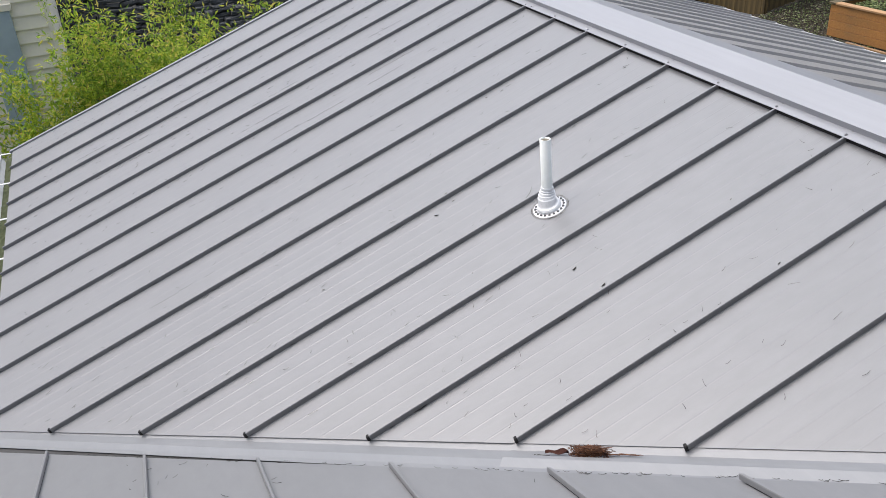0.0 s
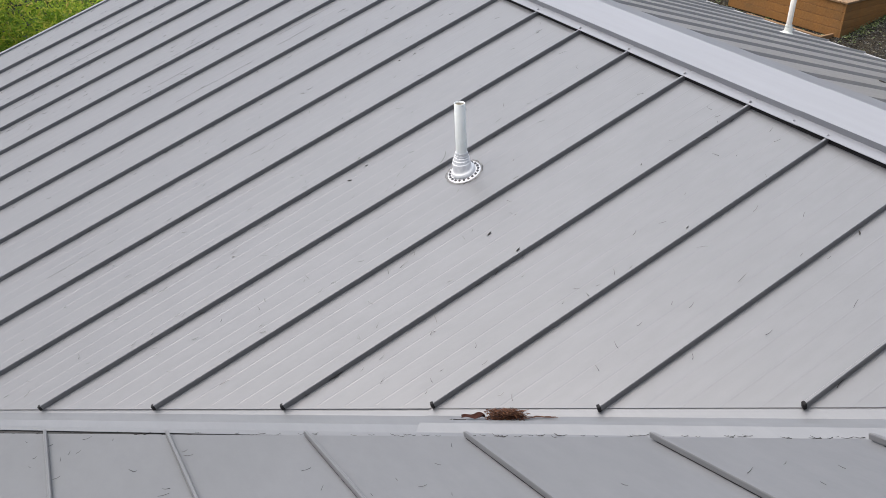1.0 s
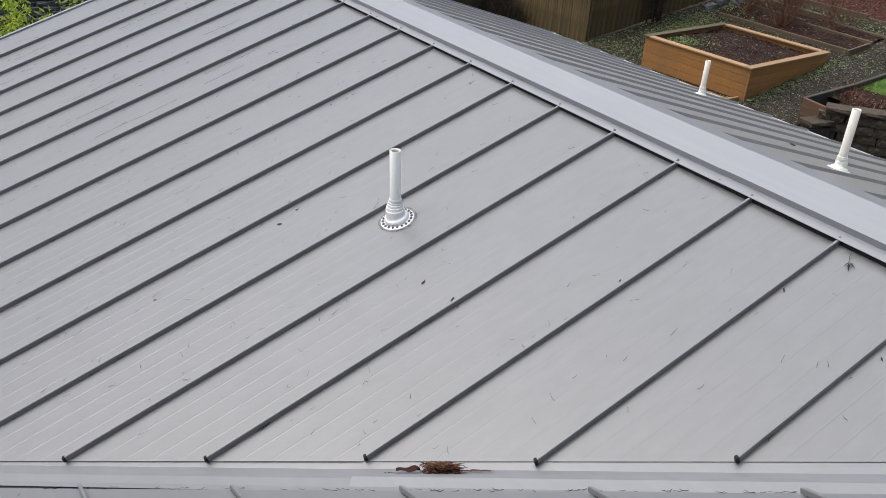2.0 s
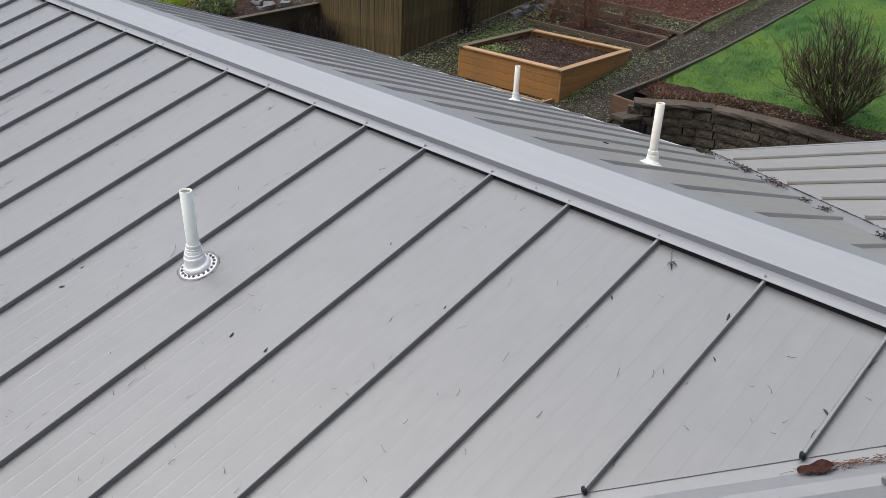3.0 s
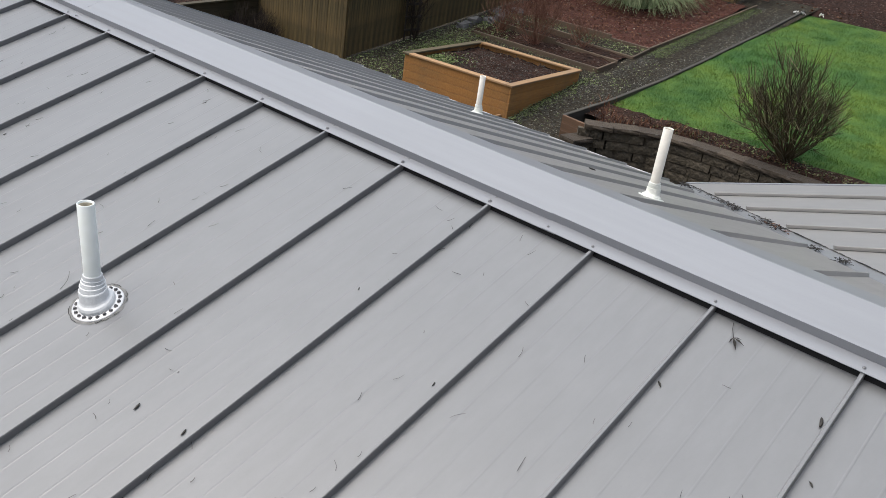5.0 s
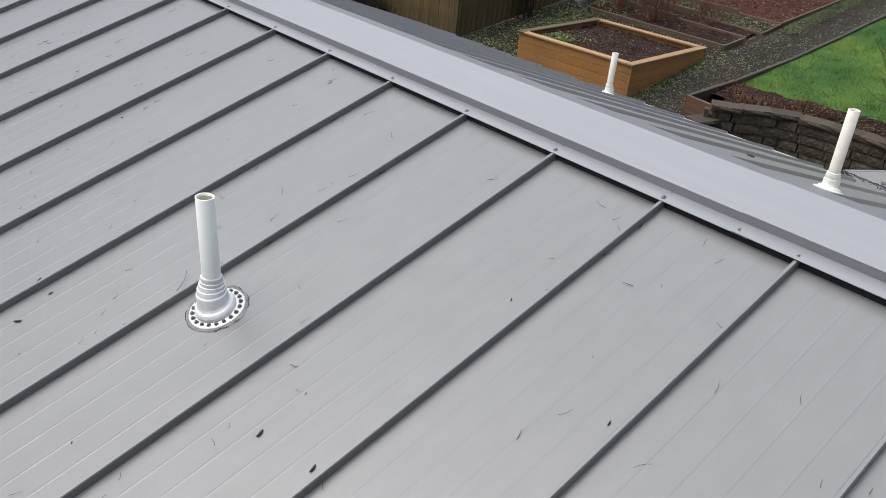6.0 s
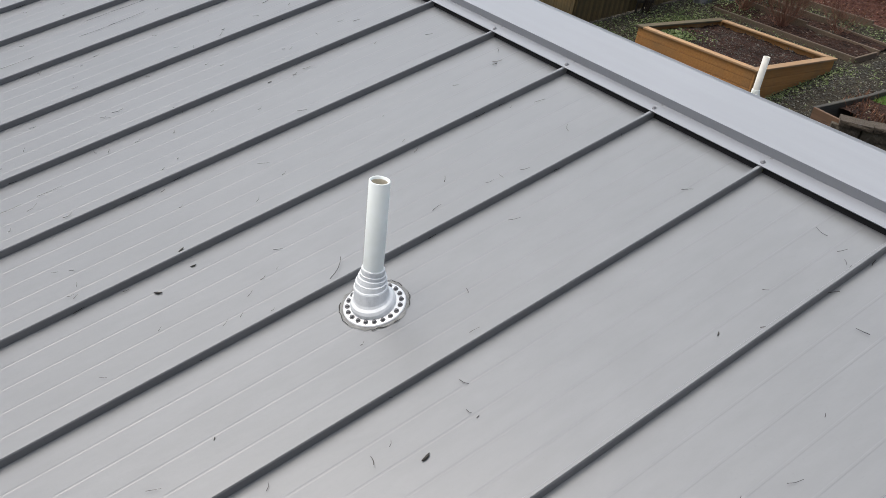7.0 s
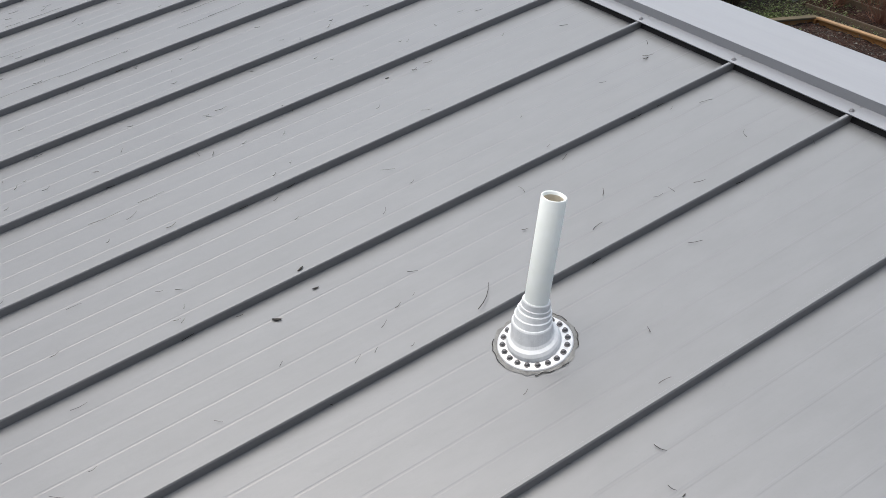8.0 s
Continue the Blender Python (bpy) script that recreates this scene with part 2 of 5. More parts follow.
M_WOODS = leafy("evergreen", [(0.0, (0.02, 0.03, 0.014)), (0.6, (0.035, 0.05, 0.02)), (1.0, (0.06, 0.07, 0.03))], 0.9)
M_PEBBLE = leafy("pebble", [(0.0, (0.04, 0.04, 0.037)), (0.8, (0.085, 0.082, 0.07)), (1.0, (0.32, 0.31, 0.27))], 0.85)
M_TURF = turf()
M_SIDING = plain("cream_lap_siding", (0.88, 0.83, 0.68), 0.6, 0, 0.15, 6)
M_BLUEPOST = plain("blue_grey_paint", (0.4, 0.49, 0.53), 0.6, 0, 0.2, 8)
M_WHITE = plain("white_petal", (0.8, 0.8, 0.78), 0.6)


# ---------------------------------------------------------------- mesh helpers
def mesh_of(name, verts, faces, material):
    me = bpy.data.meshes.new(name)
    me.from_pydata([tuple(v) for v in verts], [], faces)
    me.materials.append(material)
    me.update()
    return me


def smooth(me):
    for p in me.polygons:
        p.use_smooth = True
    return me


def child(name, me, parent, label=""):
    ob = new(name, me)
    ob.parent = parent
    if label:
        ob["label"] = label
    return ob


def part(name, bm, material, parent, label=""):
    me = bpy.data.meshes.new(name)
    bmesh.ops.recalc_face_normals(bm, faces=bm.faces)
    bm.to_mesh(me)
    bm.free()
    me.materials.append(material)
    return child(name, me, parent, label)


def thing(name, label, category, at=(0, 0, 0), group="", kind=""):
    ob = new(name)
    ob.empty_display_size = 0.1
    ob.location = at
    return tagged(ob, label, category, group, kind)


def solid(name, me, label, category, at=(0, 0, 0), kind="", group=""):
    ob = new(name, me)
    ob.location = at
    return tagged(ob, label, category, group, kind)


def box_mesh(name, sx, sy, sz, material, bevel=0.004):
    """A box with worn, bevelled edges, standing on its origin."""
    bm = bmesh.new()
    bmesh.ops.create_cube(bm, size=1.0)
    bmesh.ops.scale(bm, vec=(sx, sy, sz), verts=bm.verts)
    bmesh.ops.translate(bm, vec=(0, 0, sz / 2), verts=bm.verts)
    if bevel:
        bmesh.ops.bevel(bm, geom=bm.edges[:], offset=bevel, segments=1, affect="EDGES")
    me = bpy.data.meshes.new(name)
    bm.to_mesh(me)
    bm.free()
    me.materials.append(material)
    return me


def extrude_profile(name, profile, path_fn, lo, hi, material, closed=True):
    """Sweeps a profile of (s, h) between lo and hi along a slope."""
    k = len(profile)
    verts = [path_fn(s, lo(s) if callable(lo) else lo, h) for s, h in profile]
    verts += [path_fn(s, hi(s) if callable(hi) else hi, h) for s, h in profile]
    faces = [(i, (i + 1) % k, k + (i + 1) % k, k + i) for i in range(k if closed else k - 1)]
    if closed:
        faces += [tuple(range(k - 1, -1, -1)), tuple(range(k, 2 * k))]
    return mesh_of(name, verts, faces, material)


def revolve(name, profile, material, sides=28, soft=True):
    """A turned body from a profile of (radius, height)."""
    verts, faces = [], []
    for r, h in profile:
        for i in range(sides):
            a = 2 * math.pi * i / sides
            verts.append((r * math.cos(a), r * math.sin(a), h))
    for j in range(len(profile) - 1):
        for i in range(sides):
            a, b = j * sides + i, j * sides + (i + 1) % sides
            faces.append((a, b, b + sides, a + sides))
    me = mesh_of(name, verts, faces, material)
    return smooth(me) if soft else me


def strips(name, curves, material, sides=3):
    """Many thin tapered rods in one mesh; each curve is (points, radius at the start, radius at the end)."""
    verts, faces = [], []
    for pts, r0, r1 in curves:
        base = len(verts)
        n = len(pts)
        for i, p in enumerate(pts):
            d = (pts[min(i + 1, n - 1)] - pts[max(i - 1, 0)]).normalized()
            u = d.orthogonal().normalized()
            v = d.cross(u)
            r = r0 + (r1 - r0) * i / (n - 1)
            for j in range(sides):
                a = 2 * math.pi * j / sides
                verts.append(p + (u * math.cos(a) + v * math.sin(a)) * r)
        for i in range(n - 1):
            for j in range(sides):
                a, b = base + i * sides + j, base + i * sides + (j + 1) % sides
                faces.append((a, b, b + sides, a + sides))
        faces.append(tuple(base + j for j in range(sides - 1, -1, -1)))
        faces.append(tuple(base + (n - 1) * sides + j for j in range(sides)))
    return mesh_of(name, verts, faces, material)


def leaves(name, spots, material, folded=0.25):
    """Small two-sided folded leaves: each spot is (place, direction, normal, length, width)."""
    verts, faces = [], []
    for p, d, nrm, ln, wd in spots:
        b = len(verts)
        side = d.cross(nrm).normalized()
        up = side.cross(d).normalized()
        verts += [p, p + d * ln * 0.45 + side * wd * 0.5 + up * wd * folded, p + d * ln, p + d * ln * 0.45 - side * wd * 0.5 + up * wd * folded]
        faces += [(b, b + 1, b + 2), (b, b + 2, b + 3)]
    return mesh_of(name, verts, faces, material)


def rand_dir(rng, up=0.0):
    v = Vector((rng.gauss(0, 1), rng.gauss(0, 1), rng.gauss(0, 1) + up))
    return v.normalized()


# ---------------------------------------------------------------- the roof's planes
SEAM = 0.4064          # spacing of the standing seams
TALL = 0.0235          # height of a seam
PITCH = 0.345
NRM = math.sqrt(1 + PITCH * PITCH)
PITCH_E = 0.313
RIDGE_X, RIDGE_Z = 0.195, 0.195 * 0.345 - 0.0155
EAVE_W, EAVE_E, RAKE = -3.74, 4.17, 4.94
NEAR_C = 3.02          # the valley lies on x + y = -NEAR_C
NEAR_EAVE, NEAR_TOP, NEAR_E, NEAR_W = 0.72, -8.0, 4.10, -7.2
NEAR_SEAM = 0.4115      # spacing of the seams across the valley


def west(y, x, h=0.0):
    return Vector((x - h * PITCH / NRM, y, x * PITCH - 0.0155 + h / NRM))


def east(y, x, h=0.0):
    return Vector((x + h * PITCH_E / NRM, y, RIDGE_Z - (x - RIDGE_X) * PITCH_E + h / NRM))


def near(x, y, h=0.0):
    return Vector((x, y + h * PITCH / NRM, -(y + NEAR_C) * PITCH - 0.0155 + h / NRM))




def valley_e(x):
    """The second valley: its y over x."""
    return -NEAR_C - RIDGE_X + (x - RIDGE_X) * PITCH_E / PITCH


def valley_e_x(y):
    return RIDGE_X + (y + NEAR_C + RIDGE_X) * PITCH / PITCH_E



def west_low(y):
    return max(EAVE_W, -1.017 * (y + 2.962) + 0.014)


def east_low(y):
    return min(EAVE_E, valley_e_x(y) - 0.01)


def near_low(x):
    return min(NEAR_EAVE, -0.957 * x - 3.135) if x < RIDGE_X else valley_e(x) - 0.11


def pan_profile(s0, s1, ribs):
    w = s1 - s0
    prof = [(s0, 0.0)]
    for f in ribs:
        c = s0 + f * w
        prof += [(c - 0.004, 0.0), (c - 0.0015, 0.0005), (c + 0.0015, 0.0005), (c + 0.004, 0.0)]
    return prof + [(s1, 0.0)]


def pan(name, fn, s0, s1, low, high, material, ribs=(0.2, 0.4, 0.6, 0.8)):
    """One sheet between two seams, with faint ribs and a turned-down lower edge."""
    prof = pan_profile(s0, s1, ribs)
    verts = [fn(s, high, h) for s, h in prof] + [fn(s, low(s), h) for s, h in prof] + [fn(s, low(s), h - 0.009) for s, h in prof]
    k = len(prof)
    faces = []
    for i in range(k - 1):
        faces += [(i, i + 1, k + i + 1, k + i), (k + i, k + i + 1, 2 * k + i + 1, 2 * k + i)]
    return mesh_of(name, verts, faces, material)


SEAM_PROFILE = [(-0.005, 0.0), (-0.006, TALL - 0.003), (-0.004, TALL), (0.004, TALL), (0.006, TALL - 0.003), (0.005, 0.0)]


EAST_PROFILE = [(-0.015, 0.0), (-0.0075, TALL - 0.003), (-0.006, TALL), (0.006, TALL), (0.0075, TALL - 0.003), (0.015, 0.0)]


NEAR_PROFILE = [(-0.0015, 0.0), (-0.0015, 0.004), (-0.006, 0.0045), (-0.006, TALL - 0.003), (-0.004, TALL), (0.004, TALL), (0.006, TALL - 0.003), (0.006, 0.0045), (0.0015, 0.004), (0.0015, 0.0)]


def seam(name, fn, s, low, high, material, tall=1.0, shape=SEAM_PROFILE):
    return extrude_profile(name, [(s + a, h * tall) for a, h in shape], lambda q, r, h: fn(q, r, h), low, high, material)


house = thing("house", "low house with a light grey standing-seam metal roof", "house", kind="structure")


def slab(name, fn, outline, material, parent, label=""):
    """A roof deck below the sheets: an outline of (s, r) on a slope, 0.14 thick."""
    k = len(outline)
    verts = [fn(s, r, -0.012) for s, r in outline] + [fn(s, r, -0.15) for s, r in outline]
    faces = [tuple(range(k)), tuple(range(2 * k - 1, k - 1, -1))] + [(i, k + i, k + (i + 1) % k, (i + 1) % k) for i in range(k)]
    return child(name, mesh_of(name, verts, faces, material), parent, label)


y_apex = -NEAR_C - RIDGE_X
deck_w = slab("roof_slope", west, [(RAKE, RIDGE_X), (RAKE, EAVE_W), (-NEAR_C - EAVE_W, EAVE_W), (y_apex, RIDGE_X)], M_DECK, house, "grey metal roof slope falling to the gutter")
deck_e = slab("roof_slope", east, [(RAKE, RIDGE_X), (RAKE, EAVE_E), (valley_e(EAVE_E), EAVE_E), (y_apex, RIDGE_X)], M_DECK, house, "grey metal roof slope behind the ridge")
deck_n = slab("roof_slope", near, [(NEAR_W, NEAR_TOP), (NEAR_W, NEAR_EAVE), (EAVE_W, NEAR_EAVE), (RIDGE_X, y_apex), (NEAR_E, valley_e(NEAR_E)), (NEAR_E, NEAR_TOP)], M_DECK, house, "grey metal roof slope across the valley")

# sheets and seams of the long wing, both sides of the ridge
# a solid black block stands for the dark inside of an open seam end
end_me = box_mesh("seam_end", 0.012, 0.017, TALL + 0.002, M_GAP, 0.003)
ks = range(-11, 8)


def seam_y(k):
    return -k * SEAM + 0.003


for k in ks:
    y = seam_y(k)
    cut = west_low(y) + {3: 0.008, 4: -0.013}.get(k, 0.0)
    child("seam", seam("seam", west, y, cut, 0.07, M_PAN_X), deck_w)
    child("roof_panel", pan("roof_panel", west, seam_y(k + 1) + 0.005, y - 0.005, west_low, 0.08, M_PAN_X), deck_w)
    if west_low(y) > EAVE_W:
        e = child("seam_end", end_me, deck_w, "open seam end, the shade in its hollow painted black")
        e.matrix_basis = Matrix.Translation(west(y, cut - 0.001, 0.0)) @ pose(0, 0, 0, 0, -18.8, 0) @ pose(0, 0, 0, 0, 0, -20)
    if east_low(y) > 0.4:
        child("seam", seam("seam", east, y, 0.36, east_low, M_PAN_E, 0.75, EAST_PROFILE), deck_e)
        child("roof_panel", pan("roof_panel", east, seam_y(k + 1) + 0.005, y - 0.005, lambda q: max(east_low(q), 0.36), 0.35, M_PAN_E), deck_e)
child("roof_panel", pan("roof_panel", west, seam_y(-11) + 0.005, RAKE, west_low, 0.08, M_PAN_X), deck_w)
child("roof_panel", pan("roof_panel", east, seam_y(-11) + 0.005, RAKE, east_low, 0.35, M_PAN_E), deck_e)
# sheets and seams of the slope across the valley
def near_seam_x(k):
    """Evenly spaced, but a little wider towards the far rake."""
    return -0.938 + NEAR_SEAM * k + max(k - 1, 0) * 0.003 + {10: 0.028, 11: 0.048}.get(k, 0.0)


for k in range(-15, 12):
    # sheets beyond the ridge take the lightened copy, brightness put into the colour
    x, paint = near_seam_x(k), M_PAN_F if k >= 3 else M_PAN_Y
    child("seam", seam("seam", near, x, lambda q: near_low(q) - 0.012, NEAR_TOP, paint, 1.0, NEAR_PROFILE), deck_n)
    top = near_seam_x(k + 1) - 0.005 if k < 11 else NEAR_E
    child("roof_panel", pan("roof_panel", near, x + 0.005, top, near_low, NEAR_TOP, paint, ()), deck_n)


# ---------------------------------------------------------------- valley flashings, ridge cap, rake trim
def flashing(name, pts_fn, a, b, steps, lab):
    verts, faces = [], []
    n = 0
    for i in range(steps + 1):
        row = pts_fn(a + (b - a) * i / steps)
        n = len(row)
        verts += row
    for i in range(steps):
        for j in range(n - 1):
            faces.append((i * n + j, i * n + j + 1, (i + 1) * n + j + 1, (i + 1) * n + j))
    return child(name, mesh_of(name, verts, faces, M_VALLEY), house, lab)


def across(x, o, h):
    """A point o off the valley's line, square to it, h above the slope there."""
    y = -NEAR_C - x
    return west(y + o, x + o, h) if o > 0 else near(x + o, y + o, h)


def valley_row(x, rise=0.004):
    return [across(x, o, h) for o, h in ((0.05, -0.006), (0.002, -0.006), (-0.030, -0.005), (-0.035, rise), (-0.050, rise), (-0.078, -0.004), (-0.098, -0.006))]


def valley_row_east(x):
    y = valley_e(x)
    return [east(y + 0.07, x, -0.006), Vector((x, y, RIDGE_Z - (x - RIDGE_X) * PITCH_E - 0.006)), near(x, y - 0.14, -0.006)]


flashing("valley_flashing", valley_row, EAVE_W, -1.77, 20, "pale grey folded valley flashing, stained, with a low middle rib")
flashing("valley_flashing", lambda x: [v + Vector((0, 0, 0.0025)) for v in valley_row(x, 0.010)], -1.79, RIDGE_X - 0.02, 20, "pale grey folded valley flashing with a raised middle rib")
flashing("valley_flashing", valley_row_east, RIDGE_X, NEAR_E - 0.02, 20, "pale grey folded valley flashing")

CAP = [(-0.010, 0.0025), (-0.0125, 0.0045), (0.037, 0.0185), (0.031, 0.0455), (RIDGE_X - 0.005, 0.1), (RIDGE_X, 0.101)]
CAP += [(RIDGE_X + 0.005, 0.0998), (0.395, 0.0445), (0.39, 0.018), (0.445, 0.002)]


def ridge_piece(y0, y1, lift):
    bm = bmesh.new()
    rows = [[bm.verts.new((x, y, z + lift)) for x, z in CAP] for y in (y0, y1)]
    for j in range(len(CAP) - 1):
        bm.faces.new((rows[0][j], rows[0][j + 1], rows[1][j + 1], rows[1][j]))
    bmesh.ops.recalc_face_normals(bm, faces=bm.faces)
    bmesh.ops.solidify(bm, geom=bm.faces[:], thickness=-0.0015)
    return part("ridge_cap", bm, M_CAP, house, "pale grey folded ridge cap")


caps = [ridge_piece(-3.5, -1.03, 0.0035), ridge_piece(-1.08, 1.99, 0.0015), ridge_piece(1.94, 4.99, 0.0022), ridge_piece(4.94, RAKE + 0.03, 0.0015)]
# closure strips set forward in black to paint the shade below the cap's edge
for side in (1, -1):
    verts = []
    for y in (-3.3, RAKE):
        for dx, z in ((-0.0005, -0.017), (0.008, -0.014), (0.008, 0.0070), (-0.0005, 0.0050)) if side > 0 else ((0.0, 0.0), (0.006, 0.0), (0.006, 0.03), (0.0, 0.03)):
            x = dx if side > 0 else 0.40 + dx
            verts.append((x, y, z if side > 0 else z - 0.028))
    child("closure_strip", mesh_of("closure_strip", verts, [(0, 1, 5, 4), (1, 2, 6, 5), (2, 3, 7, 6), (3, 0, 4, 7), (0, 3, 2, 1), (4, 5, 6, 7)], M_GAP), house)

screw_me = revolve("screw", [(0.0, 0.0), (0.0075, 0.0), (0.0075, 0.0012), (0.0045, 0.002), (0.0045, 0.0055), (0.0, 0.006)], M_SCREW, 8)
for y in [seam_y(k) + 0.003 for k in range(-11, 8)] + [-1.045, 1.955]:
    owner = caps[0] if y < -1.05 else caps[1] if y < 1.96 else caps[2]
    s = child("screw", screw_me, owner)
    s.matrix_basis = pose(0.001, y, 0.0115, 0, -18.4, 0)

rake_me = extrude_profile("rake_trim", [(RAKE - 0.012, 0.0), (RAKE - 0.012, 0.013), (RAKE + 0.025, 0.013), (RAKE + 0.025, -0.13), (RAKE + 0.005, -0.13), (RAKE + 0.005, 0.0)], west, EAVE_W - 0.02, 0.03, M_CAP)
child("rake_trim", rake_me, house)
rake_me = extrude_profile("rake_trim", [(RAKE - 0.012, 0.0), (RAKE - 0.012, 0.013), (RAKE + 0.025, 0.013), (RAKE + 0.025, -0.13), (RAKE + 0.005, -0.13), (RAKE + 0.005, 0.0)], east, 0.35, EAVE_E + 0.02, M_CAP)
child("rake_trim", rake_me, house)
rake_me = extrude_profile("rake_trim", [(NEAR_E - 0.012, 0.0), (NEAR_E - 0.012, 0.006), (NEAR_E + 0.025, 0.006), (NEAR_E + 0.025, -0.13), (NEAR_E + 0.005, -0.13), (NEAR_E + 0.005, 0.0)], near, NEAR_TOP, valley_e(NEAR_E) - 0.1, M_CAP)
child("rake_trim", rake_me, house)

verts = [east(y, x, h) for y in (0.45, RAKE) for x, h in ((EAVE_E - 0.03, 0.0005), (EAVE_E - 0.03, 0.004), (EAVE_E + 0.012, 0.004), (EAVE_E + 0.012, -0.09), (EAVE_E + 0.002, -0.09), (EAVE_E + 0.002, 0.0005))]
faces = [(i, (i + 1) % 6, 6 + (i + 1) % 6, 6 + i) for i in range(6)] + [(5, 4, 3, 2, 1, 0), (6, 7, 8, 9, 10, 11)]
child("eave_trim", mesh_of("eave_trim", verts, faces, M_GUTTER), house, "pale eave trim")

# walls under the eaves
for x0, x1, y0, y1 in ((EAVE_W + 0.4, EAVE_E - 0.4, -3.0, RAKE - 0.35), (NEAR_W + 0.4, NEAR_E - 0.3, NEAR_TOP + 0.1, -0.2)):
    wall = child("wall", box_mesh("wall", x1 - x0, y1 - y0, 2.42, M_WALLPAINT, 0), house)
    wall.location = ((x0 + x1) / 2, (y0 + y1) / 2, -3.95)
# an unseen upper storey behind the camera, added to keep the seam sides dark
upper = child("wall", box_mesh("wall", 8.6, 5.0, 6.5, M_SHADE_WALL, 0.02), house, "unseen brown upper storey wall, added to shade the seams")
upper.location = (-3.3, -8.2, -0.6)
# the back of the near roof
back = [near(NEAR_W, NEAR_TOP), near(NEAR_E, NEAR_TOP)]
verts = back + [Vector((p.x, -16.0, p.z - 8 * PITCH)) for p in back]
child("roof_slope", mesh_of("roof_slope", verts, [(0, 1, 3, 2)], M_PAN_Y), house)

# gutter along the west eave
gutter = thing("gutter", "white metal gutter with muck inside along the eave", "gutter", (EAVE_W, 0, EAVE_W * PITCH - 0.05))
GP = [(0.02, 0.03), (0.02, -0.085), (-0.07, -0.085), (-0.105, -0.02), (-0.105, 0.012), (-0.115, 0.012), (-0.115, -0.022), (-0.076, -0.095), (0.026, -0.095), (0.026, 0.03)]
verts = [(x, y, z) for y in (0.7, RAKE + 0.02) for x, z in GP]
k = len(GP)
faces = [(i, (i + 1) % k, k + (i + 1) % k, k + i) for i in range(k)] + [(1, 2, 3, 4, 5, 6, 7, 8), (k + 8, k + 7, k + 6, k + 5, k + 4, k + 3, k + 2, k + 1)]
child("channel", mesh_of("channel", verts, faces, M_GUTTER), gutter)
bm = bmesh.new()
bmesh.ops.create_grid(bm, x_segments=4, y_segments=80, size=1.0)
for v in bm.verts:
    v.co = Vector((-0.03 + v.co.x * 0.05, 2.9 + v.co.y * 2.15, -0.055 + 0.012 * noise.noise(v.co * 30)))
part("muck", bm, M_MOSS, gutter, "dark green wet muck")
hang_me = box_mesh("hanger", 0.13, 0.022, 0.004, M_GUTTER, 0)
for y in (0.95, 1.45, 2.05, 2.75, 3.45, 4.2, 4.95):
    h = child("hanger", hang_me, gutter)
    h.location = (-0.05, y, 0.014)


# ---------------------------------------------------------------- vent pipes
def tilt(fn):
    if fn is west:
        return pose(0, 0, 0, 0, -19.03, 0)
    return pose(0, 0, 0, 0, 17.4, 0)


def leaning(me, lean):
    """Leans a body by (x, y) a metre; (x, y) offsets of its foot come in over the lowest 70 mm."""
    for q in me.vertices:
        z = max(q.co.z, 0)
        w = min(z / 0.07, 1)
        q.co.x += lean[0] * z + lean[2] * w
        q.co.y += lean[1] * z + lean[3] * w


